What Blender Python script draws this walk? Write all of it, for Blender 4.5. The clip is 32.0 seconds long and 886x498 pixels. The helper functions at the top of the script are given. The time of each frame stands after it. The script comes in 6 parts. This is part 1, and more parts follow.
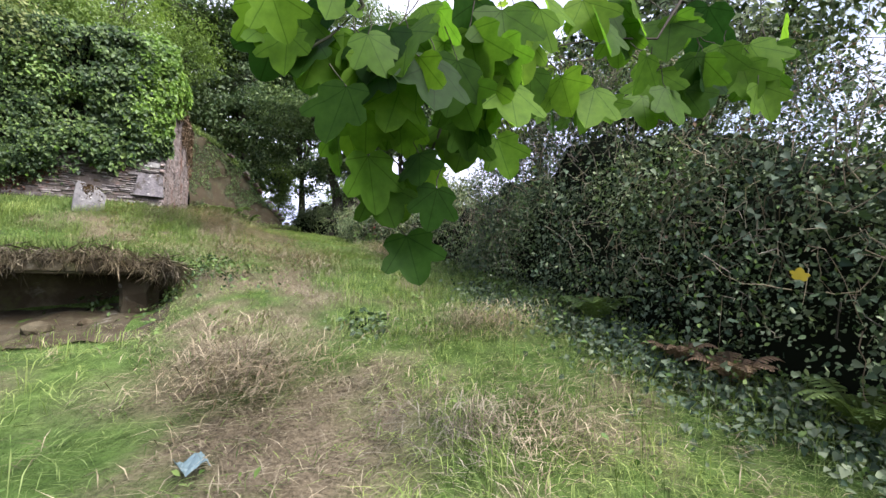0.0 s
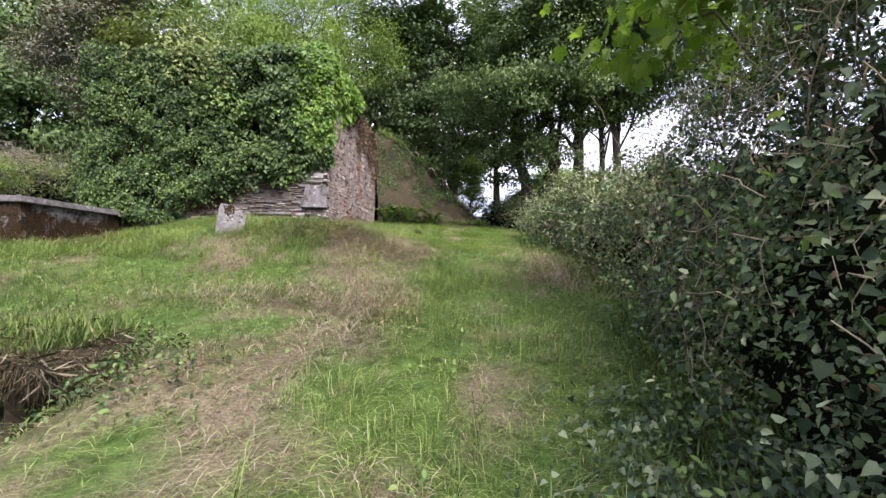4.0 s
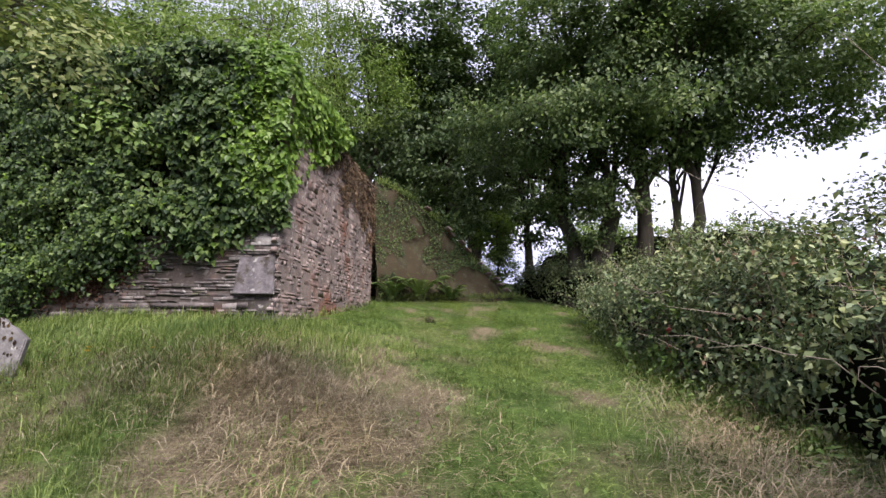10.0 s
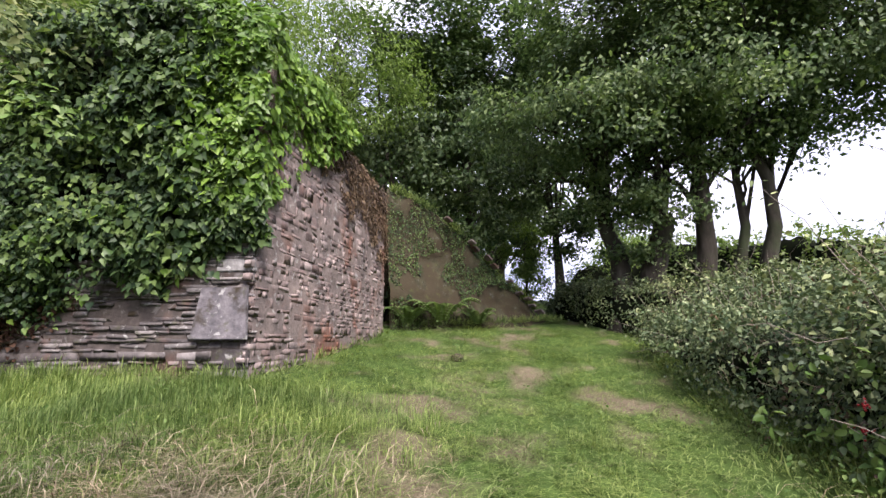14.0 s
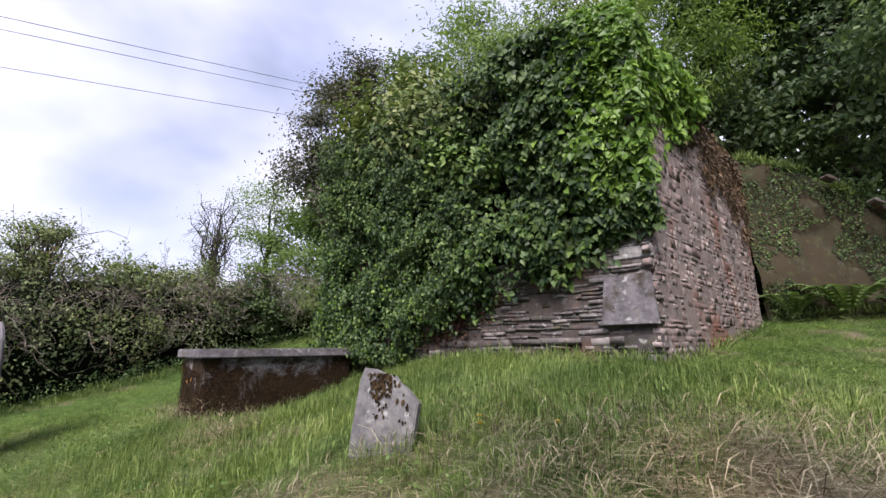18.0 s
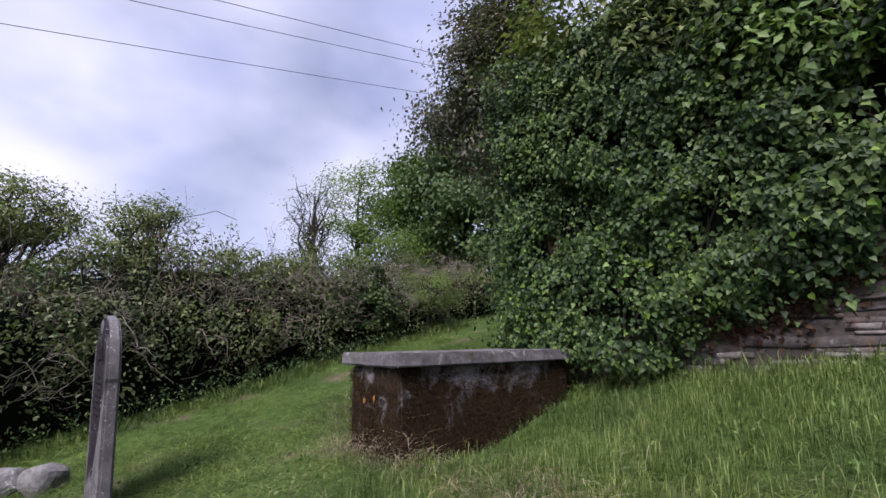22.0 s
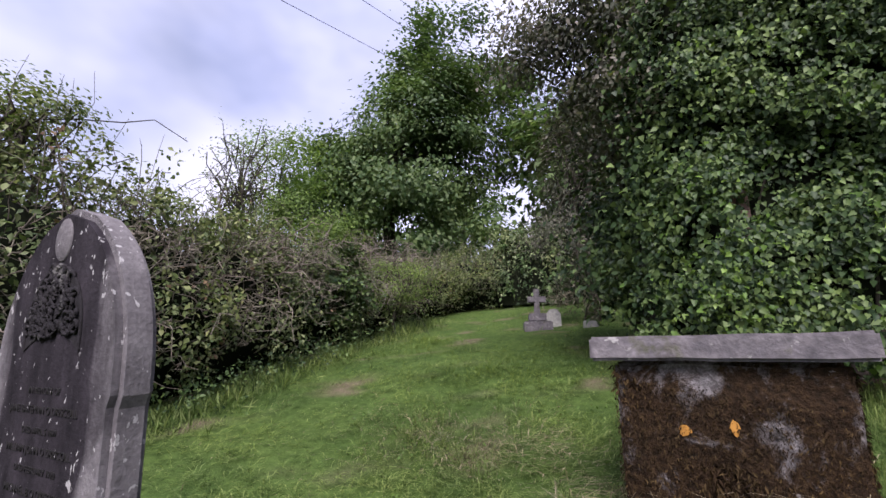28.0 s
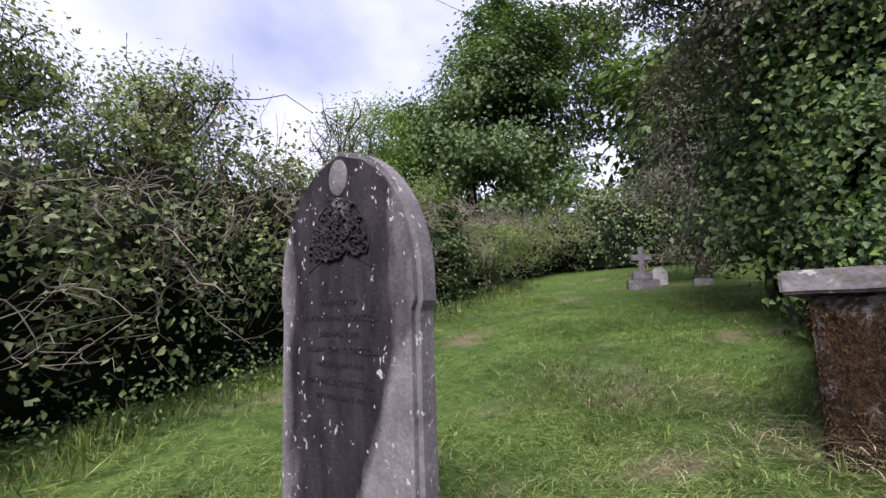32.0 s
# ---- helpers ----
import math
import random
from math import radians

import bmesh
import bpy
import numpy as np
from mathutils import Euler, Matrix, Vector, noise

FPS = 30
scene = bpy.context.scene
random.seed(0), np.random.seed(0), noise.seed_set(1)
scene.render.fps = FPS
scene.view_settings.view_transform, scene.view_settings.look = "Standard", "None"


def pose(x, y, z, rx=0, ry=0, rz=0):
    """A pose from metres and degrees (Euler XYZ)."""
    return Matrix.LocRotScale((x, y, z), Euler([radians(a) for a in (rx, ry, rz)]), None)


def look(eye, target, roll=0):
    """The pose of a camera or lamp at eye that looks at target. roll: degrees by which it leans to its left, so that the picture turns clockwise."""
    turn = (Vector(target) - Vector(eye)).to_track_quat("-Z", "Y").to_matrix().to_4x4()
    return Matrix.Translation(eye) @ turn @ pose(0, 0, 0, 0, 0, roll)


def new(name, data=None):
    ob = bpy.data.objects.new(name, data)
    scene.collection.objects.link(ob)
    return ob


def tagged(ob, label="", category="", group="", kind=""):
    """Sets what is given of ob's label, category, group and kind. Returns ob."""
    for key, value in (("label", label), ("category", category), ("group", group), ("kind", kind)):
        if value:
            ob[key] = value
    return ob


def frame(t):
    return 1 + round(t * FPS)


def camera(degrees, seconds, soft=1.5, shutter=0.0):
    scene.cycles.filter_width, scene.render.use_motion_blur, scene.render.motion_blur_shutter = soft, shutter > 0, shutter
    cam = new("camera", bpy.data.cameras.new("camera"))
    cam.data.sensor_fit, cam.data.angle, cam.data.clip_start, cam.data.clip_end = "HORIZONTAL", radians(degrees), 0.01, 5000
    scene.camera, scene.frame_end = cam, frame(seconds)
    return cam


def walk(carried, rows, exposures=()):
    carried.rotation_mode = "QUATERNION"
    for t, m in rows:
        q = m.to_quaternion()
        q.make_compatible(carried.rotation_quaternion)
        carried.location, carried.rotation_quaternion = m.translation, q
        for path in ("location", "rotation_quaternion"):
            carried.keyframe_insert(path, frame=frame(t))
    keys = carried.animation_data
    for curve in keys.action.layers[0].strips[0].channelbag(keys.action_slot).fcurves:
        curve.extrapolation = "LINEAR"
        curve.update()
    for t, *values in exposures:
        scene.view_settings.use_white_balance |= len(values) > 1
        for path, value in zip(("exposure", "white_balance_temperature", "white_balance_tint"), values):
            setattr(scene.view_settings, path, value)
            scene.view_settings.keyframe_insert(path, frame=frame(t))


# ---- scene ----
cam = camera(91.7, 32.0)
PATH = [
    (0, (1.087, -12.27, -1.522), (1.928, -10.464, -1.342), 0.4),
    (0.5, (1.595, -12.103, -1.423), (2.404, -10.28, -1.27), 0.6),
    (1, (1.987, -11.88, -1.296), (2.759, -10.042, -1.145), 0.1),
    (1.5, (2.338, -11.647, -1.239), (3.065, -9.789, -1.106), 0.3),
    (2, (2.625, -11.379, -1.18), (3.223, -9.474, -1.066), 0.5),
    (2.5, (2.806, -11.052, -1.02), (3.246, -9.103, -0.922), 0.6),
    (3, (2.952, -10.769, -0.951), (3.203, -8.787, -0.863), 0.6),
    (3.5, (2.985, -10.429, -0.866), (2.977, -8.431, -0.781), 0.9),
    (4, (2.923, -9.997, -0.72), (2.779, -8.003, -0.637), 0.9),
    (4.5, (2.925, -9.68, -0.591), (2.726, -7.692, -0.51), 0.7),
    (6.5, (2.712, -8.262, -0.146), (2.442, -6.286, 0.005), 0.4),
    (7, (2.644, -8.009, -0.059), (2.372, -6.035, 0.115), 0.5),
    (7.5, (2.646, -7.667, -0.004), (2.385, -5.695, 0.208), 0.5),
    (8, (2.615, -7.277, 0.026), (2.368, -5.311, 0.294), 0.6),
    (8.5, (2.559, -6.822, 0.099), (2.32, -4.858, 0.391), 0.6),
    (9, (2.607, -6.357, 0.152), (2.371, -4.395, 0.461), 0.5),
    (9.5, (2.609, -5.942, 0.212), (2.375, -3.983, 0.544), 0.3),
    (10, (2.472, -5.511, 0.278), (2.245, -3.556, 0.632), 0.3),
    (10.5, (2.376, -5.064, 0.326), (2.154, -3.113, 0.701), 0.3),
    (11, (2.265, -4.653, 0.426), (2.048, -2.704, 0.817), 0.4),
    (11.5, (2.138, -4.3, 0.513), (1.919, -2.353, 0.912), 0.5),
    (12, (2.09, -4.006, 0.566), (1.877, -2.059, 0.967), 0.6),
    (12.5, (2.091, -3.752, 0.686), (1.88, -1.805, 1.091), 0.3),
    (13, (2.074, -3.684, 0.754), (1.856, -1.737, 1.157), 0.6),
    (13.5, (2.067, -3.686, 0.769), (1.829, -1.741, 1.173), 0.4),
    (15.5, (1.739, -3.915, 0.6), (1.092, -2.075, 1.04), -1.6),
    (16, (1.744, -3.995, 0.575), (0.939, -2.22, 1.024), -1.4),
    (16.5, (1.717, -4.042, 0.548), (0.801, -2.324, 1.004), -1.8),
    (17, (1.559, -4.092, 0.553), (0.511, -2.451, 1.009), -1.0),
    (17.5, (1.321, -4.195, 0.556), (0.098, -2.677, 1.004), -0.8),
    (18, (0.943, -4.263, 0.508), (-0.463, -2.913, 0.956), -0.4),
    (18.5, (0.529, -4.299, 0.612), (-0.96, -3.041, 1.061), -0.3),
    (19, (0.196, -4.364, 0.614), (-1.329, -3.151, 1.063), -0.3),
    (19.5, (-0.187, -4.347, 0.602), (-1.719, -3.143, 1.05), -0.4),
    (20, (-0.619, -4.397, 0.57), (-2.16, -3.203, 1.015), -0.5),
    (20.5, (-1.069, -4.434, 0.577), (-2.617, -3.247, 1.019), -0.6),
    (21, (-1.503, -4.396, 0.592), (-3.059, -3.22, 1.037), -0.5),
    (21.5, (-1.909, -4.445, 0.593), (-3.473, -3.277, 1.027), -0.6),
    (22, (-2.319, -4.469, 0.59), (-3.886, -3.304, 1.021), -0.8),
    (22.5, (-2.755, -4.45, 0.63), (-4.324, -3.289, 1.066), -0.8),
    (23, (-3.147, -4.485, 0.613), (-4.712, -3.316, 1.043), -0.9),
    (23.5, (-3.592, -4.45, 0.596), (-5.156, -3.278, 1.021), -0.9),
    (24, (-4.03, -4.506, 0.612), (-5.574, -3.308, 1.038), -0.8),
    (24.5, (-4.428, -4.532, 0.62), (-5.948, -3.303, 1.044), -0.6),
    (26.5, (-5.706, -4.73, 0.55), (-6.909, -3.201, 1.016), 0.5),
    (27, (-5.844, -4.846, 0.519), (-7.024, -3.301, 0.989), 0.3),
    (27.5, (-5.936, -4.969, 0.46), (-7.095, -3.409, 0.933), 0.2),
    (28, (-6.048, -4.998, 0.423), (-7.186, -3.424, 0.899), -0.1),
    (28.5, (-6.167, -5.086, 0.332), (-7.303, -3.509, 0.808), 0.0),
    (29, (-6.26, -5.243, 0.324), (-7.422, -3.688, 0.805), -0.2),
    (29.5, (-6.343, -5.356, 0.282), (-7.559, -3.842, 0.762), 0.1),
    (30, (-6.393, -5.415, 0.254), (-7.649, -3.929, 0.72), 0.0),
    (30.5, (-6.421, -5.427, 0.237), (-7.726, -3.974, 0.669), 0.0),
    (31, (-6.428, -5.439, 0.241), (-7.775, -4.014, 0.631), 0.0),
    (31.5, (-6.442, -5.448, 0.241), (-7.828, -4.051, 0.596), 0.2),
    (32, (-6.446, -5.456, 0.241), (-7.855, -4.076, 0.573), 0.1),
]
walk(cam, [(t, look(eye, target, roll)) for t, eye, target, roll in PATH],
     [(0, 1.6, 6200, 13), (1, 2.05, 6050, 19), (2, 2.0, 6050, 19), (4, 1.5, 6350, 16), (9, 1.0, 6450, 18), (13.5, 1.35, 6400, 18), (16.5, 1.05, 6350, 16), (18.5, 0.8, 6250, 17), (20.5, 0.45, 6050, 19), (24.5, 0.45, 6000, 20), (28, 0.75, 6150, 21), (30, 0.75, 6150, 20), (32, 0.95, 6150, 20)])

# ---- sky, sun, exposure ----
SUN_AZ, SUN_EL = 150.0, 48.0
world = bpy.data.worlds.new("sky")
scene.world = world
world.use_nodes = True
wn, wl = world.node_tree.nodes, world.node_tree.links
wn.clear()
sky = wn.new("ShaderNodeTexSky")
sky.sky_type, sky.sun_disc = "NISHITA", False
sky.sun_elevation, sky.sun_rotation = radians(SUN_EL), radians(SUN_AZ)
sky.dust_density, sky.ozone_density, sky.air_density = 1.5, 2.0, 1.0
coords = wn.new("ShaderNodeTexCoord")
stretch = wn.new("ShaderNodeMapping")
stretch.inputs["Scale"].default_value = (1.0, 1.0, 1.7)
cloud = wn.new("ShaderNodeTexNoise")
cloud.inputs["Scale"].default_value, cloud.inputs["Detail"].default_value = 1.7, 4.0
cloud.inputs["Roughness"].default_value, cloud.inputs["Distortion"].default_value = 0.48, 0.15
ramp = wn.new("ShaderNodeValToRGB")
ramp.color_ramp.elements[0].position, ramp.color_ramp.elements[1].position = 0.34, 0.62
ramp.color_ramp.elements[0].color, ramp.color_ramp.elements[1].color = (0.38, 0.38, 0.38, 1), (1, 1, 1, 1)
shade = wn.new("ShaderNodeTexNoise")
shade.inputs["Scale"].default_value, shade.inputs["Detail"].default_value = 2.2, 4.0
tone = wn.new("ShaderNodeValToRGB")
tone.color_ramp.elements[0].position, tone.color_ramp.elements[1].position = 0.34, 0.66
tone.color_ramp.elements[0].color, tone.color_ramp.elements[1].color = (6.8, 7.2, 9.8, 1), (10.8, 10.7, 11.9, 1)
mix = wn.new("ShaderNodeMix")
mix.data_type = "RGBA"
back = wn.new("ShaderNodeBackground")
back.inputs["Strength"].default_value = 0.074
out = wn.new("ShaderNodeOutputWorld")
wl.new(coords.outputs["Generated"], stretch.inputs["Vector"])
wl.new(stretch.outputs["Vector"], cloud.inputs["Vector"])
wl.new(stretch.outputs["Vector"], shade.inputs["Vector"])
wl.new(cloud.outputs["Fac"], ramp.inputs["Fac"])
wl.new(shade.outputs["Fac"], tone.inputs["Fac"])
wl.new(ramp.outputs["Color"], mix.inputs["Factor"])
wl.new(sky.outputs["Color"], mix.inputs["A"])
wl.new(tone.outputs["Color"], mix.inputs["B"])
wl.new(mix.outputs["Result"], back.inputs["Color"])
wl.new(back.outputs["Background"], out.inputs["Surface"])

sun = new("sun", bpy.data.lights.new("sun", "SUN"))
sun.data.energy, sun.data.angle, sun.data.color = 4.9, radians(32), (1.0, 0.95, 0.86)
sa, se = radians(SUN_AZ), radians(SUN_EL)
sun.matrix_world = look((math.sin(sa) * 30, math.cos(sa) * 30, math.tan(se) * 30), (0, 0, 0))

# ---- materials ----
class Nodes:
    """A material's node tree, with short ways to add and join nodes."""

    def __init__(self, name):
        self.mat = bpy.data.materials.new(name)
        self.mat.use_nodes = True
        self.t = self.mat.node_tree
        self.t.nodes.clear()
        self.out = self.t.nodes.new("ShaderNodeOutputMaterial")

    def add(self, kind, **values):
        n = self.t.nodes.new("ShaderNode" + kind)
        for k, v in values.items():
            n.inputs[k.replace("_", " ")].default_value = v
        return n

    def join(self, a, b):
        self.t.links.new(a, b)

    def place(self, size=1.0):
        c, m = self.add("NewGeometry"), self.add("Mapping")
        s = size if isinstance(size, tuple) else (size,) * 3
        m.inputs["Scale"].default_value = s
        self.join(c.outputs["Position"], m.inputs["Vector"])
        return m.outputs["Vector"]

    def noise(self, scale, detail=4.0, rough=0.55, where=None, distort=0.0):
        n = self.add("TexNoise", Scale=scale, Detail=detail, Roughness=rough, Distortion=distort)
        self.join(where or self.place(), n.inputs["Vector"])
        return n.outputs["Fac"]

    def ramp(self, fac, *stops):
        r = self.add("ValToRGB")
        e = r.color_ramp.elements
        while len(e) < len(stops):
            e.new(0.5)
        for s, (p, c) in zip(e, stops):
            s.position, s.color = p, (*c, 1) if len(c) == 3 else c
        self.join(fac, r.inputs["Fac"])
        return r.outputs["Color"]

    def mix(self, fac, a, b, kind="MIX"):
        m = self.add("Mix")
        m.data_type, m.blend_type = "RGBA", kind
        for v, key in ((fac, "Factor"), (a, "A"), (b, "B")):
            i = [s for s in m.inputs if s.name == key and s.enabled][0]
            if isinstance(v, (int, float)):
                i.default_value = v
            elif isinstance(v, tuple):
                i.default_value = (*v, 1)
            else:
                self.join(v, i)
        return [s for s in m.outputs if s.enabled][0]

    def math(self, op, a, b):
        m = self.add("Math")
        m.operation = op
        for v, i in ((a, m.inputs[0]), (b, m.inputs[1])):
            if isinstance(v, (int, float)):
                i.default_value = v
            else:
                self.join(v, i)
        return m.outputs[0]

    def surface(self, colour, rough=0.8, bump=None, depth=0.01, strength=0.6, gloss=0.3, metal=0.0, translucent=0.0):
        p = self.add("BsdfPrincipled", Metallic=metal)
        p.inputs["Specular IOR Level"].default_value = gloss
        if isinstance(rough, (int, float)):
            p.inputs["Roughness"].default_value = rough
        else:
            self.join(rough, p.inputs["Roughness"])
        if isinstance(colour, tuple):
            p.inputs["Base Color"].default_value = (*colour, 1)
        else:
            self.join(colour, p.inputs["Base Color"])
        if bump is not None:
            b = self.add("Bump", Strength=strength, Distance=depth)
            self.join(bump, b.inputs["Height"])
            self.join(b.outputs["Normal"], p.inputs["Normal"])
        last = p.outputs["BSDF"]
        if translucent:
            tr, ms = self.add("BsdfTranslucent"), self.add("MixShader", Fac=translucent)
            lit = self.mix(1.0, colour, (1.15, 1.25, 0.75), "MULTIPLY")
            self.join(lit, tr.inputs["Color"])
            self.join(last, ms.inputs[1])
            self.join(tr.outputs["BSDF"], ms.inputs[2])
            last = ms.outputs[0]
        self.join(last, self.out.inputs["Surface"])
        return self.mat


def leaf_material(name, dark, mid, light, rough=0.5, translucent=0.3, patch=0.5, gloss=0.25, single=False):
    """Leaves: every leaf its own tone, with broad lighter and darker sprays."""
    n = Nodes(name)
    g = n.add("NewGeometry")
    base = n.ramp(n.add("ObjectInfo").outputs["Random"] if single else g.outputs["Random Per Island"], (0.0, dark), (0.45, mid), (1.0, light))
    wide = n.noise(patch, 3.0)
    tint = n.ramp(wide, (0.3, (0.62, 0.68, 0.7)), (0.7, (1.25, 1.2, 1.0)))
    return n.surface(n.mix(1.0, base, tint, "MULTIPLY"), rough, gloss=gloss, translucent=translucent)


def bark_material(name, dark, light):
    n = Nodes(name)
    v = n.noise(6.0, 6.0, 0.6, n.place((1, 1, 0.25)))
    spots = n.noise(1.3, 4.0)
    c = n.ramp(v, (0.3, dark), (0.7, light))
    c = n.mix(n.ramp(spots, (0.5, (0, 0, 0)), (0.7, (0.6, 0.6, 0.6))), c, (0.05, 0.07, 0.03))
    return n.surface(c, 0.9, v, 0.03, 0.8, gloss=0.15)


def stone_material(name, a, b, c, lichen=0.35, scale=4.0, moss=0.0, fleck=22.0, rust=0.0):
    """Weathered stone: each piece its own tone, fine grain, pale lichen, moss or rust stains."""
    n = Nodes(name)
    info = n.add("ObjectInfo")
    isl = n.add("NewGeometry")
    where = n.place()
    ran = n.math("FRACT", n.math("ADD", info.outputs["Random"], isl.outputs["Random Per Island"]), 0.0)
    big, fine = n.noise(scale, 5.0, 0.6, where), n.noise(fleck, 6.0, 0.65, where)
    col = n.ramp(ran, (0.0, a), (0.5, b), (1.0, c))
    col = n.mix(1.0, col, n.ramp(big, (0.3, (0.55, 0.55, 0.57)), (0.7, (1.25, 1.22, 1.2))), "MULTIPLY")
    col = n.mix(1.0, col, n.ramp(fine, (0.32, (0.7, 0.7, 0.7)), (0.7, (1.2, 1.2, 1.2))), "MULTIPLY")
    if lichen:
        spots = n.noise(9.0, 5.0, 0.6, where, 0.6)
        col = n.mix(n.ramp(spots, (0.60, (0, 0, 0)), (0.66, (lichen * 1.6,) * 3)), col, (0.42, 0.41, 0.40))
    if rust:
        r = n.noise(0.9, 4.0, 0.6, where)
        col = n.mix(n.ramp(r, (0.55, (0, 0, 0)), (0.68, (rust,) * 3)), col, (0.13, 0.055, 0.035))
    if moss:
        m = n.noise(2.6, 6.0, 0.62, where)
        col = n.mix(n.ramp(m, (0.50 - moss * 0.16, (0, 0, 0)), (0.62 - moss * 0.14, (0.95, 0.95, 0.95))), col, (0.032, 0.024, 0.014))
        mm = n.noise(7.0, 5.0, 0.6, where)
        col = n.mix(n.ramp(mm, (0.58, (0, 0, 0)), (0.70, (0.6, 0.6, 0.6))), col, (0.055, 0.06, 0.02))
    h = n.math("ADD", big, n.math("MULTIPLY", fine, 0.5))
    return n.surface(col, 0.88, h, 0.02, 0.8, gloss=0.2)


def ground_material():
    n = Nodes("grassy_ground")
    where = n.place()
    dry = n.add("Attribute")
    dry.attribute_name = "dry"
    a, b, c = n.noise(1.1, 6.0, 0.6, where), n.noise(9.0, 6.0, 0.65, where), n.noise(55.0, 4.0, 0.6, where)
    green = n.ramp(b, (0.3, (0.034, 0.060, 0.015)), (0.7, (0.085, 0.135, 0.036)))
    straw = n.ramp(c, (0.3, (0.065, 0.052, 0.034)), (0.7, (0.21, 0.172, 0.12)))
    wide = n.ramp(a, (0.35, (0.8, 0.85, 0.8)), (0.7, (1.2, 1.15, 1.1)))
    col = n.mix(dry.outputs["Fac"], n.mix(1.0, green, wide, "MULTIPLY"), straw)
    return n.surface(col, 0.95, n.math("ADD", b, c), 0.05, 0.8, gloss=0.1)


def tomb_side_material():
    """Lilac-grey stone, mostly under dark brown moss, with crisp pale crusts."""
    n = Nodes("mossy_tomb_side")
    where = n.place()
    a, b, c = n.noise(3.2, 10.0, 0.72, where, 0.4), n.noise(30.0, 5.0, 0.7, where), n.noise(1.4, 3.0, 0.5, where)
    stone = n.ramp(b, (0.3, (0.10, 0.092, 0.097)), (0.7, (0.27, 0.25, 0.265)))
    moss = n.ramp(b, (0.32, (0.010, 0.007, 0.004)), (0.5, (0.028, 0.016, 0.009)), (0.72, (0.058, 0.036, 0.017)))
    sep = n.add("SeparateXYZ")
    n.join(n.add("TexCoord").outputs["Object"], sep.inputs[0])
    m = n.math("ADD", n.math("ADD", a, n.math("MULTIPLY", c, 0.35)), n.math("MULTIPLY", n.math("SUBTRACT", sep.outputs["Z"], 0.45), 0.35))
    col = n.mix(n.ramp(m, (0.72, (1, 1, 1)), (0.84, (0, 0, 0))), stone, moss)
    crust = n.noise(14.0, 6.0, 0.7, where, 0.8)
    col = n.mix(n.ramp(crust, (0.66, (0, 0, 0)), (0.69, (0.7, 0.7, 0.7))), col, (0.30, 0.28, 0.28))
    return n.surface(col, 0.92, n.math("ADD", a, n.math("MULTIPLY", b, 0.6)), 0.05, 1.0, gloss=0.15)


def headstone_material():
    """Grey-brown stone whose face is blackened in the middle, streaked, and flecked with white lichen."""
    n = Nodes("blackened_headstone")
    c = n.add("TexCoord")
    sep = n.add("SeparateXYZ")
    n.join(c.outputs["Object"], sep.inputs[0])
    where = n.place()
    streak = n.noise(7.0, 5.0, 0.6, n.place((1.6, 1.6, 0.35)))
    fine, big = n.noise(60.0, 5.0, 0.65, where), n.noise(5.0, 6.0, 0.6, where)
    base = n.ramp(big, (0.3, (0.072, 0.066, 0.073)), (0.7, (0.165, 0.153, 0.164)))
    # the stain: inside the margins, ragged, open at the lower right
    side = n.math("ABSOLUTE", sep.outputs["X"], 0.0)
    edge = n.math("ADD", side, n.math("MULTIPLY", n.math("SUBTRACT", streak, 0.5), 0.22))
    low = n.math("MULTIPLY", n.math("MAXIMUM", n.math("SUBTRACT", n.math("ADD", sep.outputs["X"], 0.55), n.math("MULTIPLY", sep.outputs["Z"], 0.75)), 0.0), 1.2)
    stain = n.ramp(n.math("ADD", edge, low), (0.27, (1, 1, 1)), (0.37, (0, 0, 0)))
    black = n.ramp(streak, (0.3, (0.009, 0.008, 0.010)), (0.7, (0.034, 0.029, 0.036)))
    front = n.math("LESS_THAN", sep.outputs["Y"], 0.022)
    col = n.mix(n.math("MULTIPLY", stain, front), base, black)
    fleck = n.noise(46.0, 3.0, 0.5, n.place((1, 1, 0.6)), 0.3)
    wide = n.noise(3.0, 2.0, 0.5, where)
    col = n.mix(n.ramp(n.math("ADD", fleck, n.math("MULTIPLY", wide, 0.25)), (0.785, (0, 0, 0)), (0.81, (0.8, 0.8, 0.8))), col, (0.34, 0.33, 0.34))
    col = n.mix(1.0, col, n.ramp(fine, (0.3, (0.75, 0.75, 0.75)), (0.7, (1.2, 1.2, 1.2))), "MULTIPLY")
    return n.surface(col, 0.95, n.math("ADD", fine, big), 0.006, 0.7, gloss=0.08)


M_GROUND = ground_material()
M_GRASS = leaf_material("grass", (0.040, 0.070, 0.020), (0.122, 0.178, 0.053), (0.25, 0.30, 0.125), 0.65, 0.3, 1.1, 0.1)
M_STRAW = leaf_material("cut_dry_grass", (0.050, 0.039, 0.029), (0.170, 0.136, 0.100), (0.38, 0.325, 0.255), 0.8, 0.1, 0.9, 0.1)
M_IVY = leaf_material("ivy", (0.012, 0.027, 0.012), (0.038, 0.068, 0.025), (0.105, 0.152, 0.052), 0.5, 0.2, 1.3, 0.2)
# young leaves, with the corner's sky-lit brightness put into their colour
M_IVY_YOUNG_LIT = leaf_material("young_skylit_ivy", (0.045, 0.090, 0.018), (0.095, 0.175, 0.032), (0.175, 0.27, 0.055), 0.45, 0.35, 0.6, 0.3)
M_HEDGE = leaf_material("bramble", (0.020, 0.037, 0.019), (0.078, 0.116, 0.058), (0.21, 0.25, 0.155), 0.55, 0.15, 0.9, 0.2)
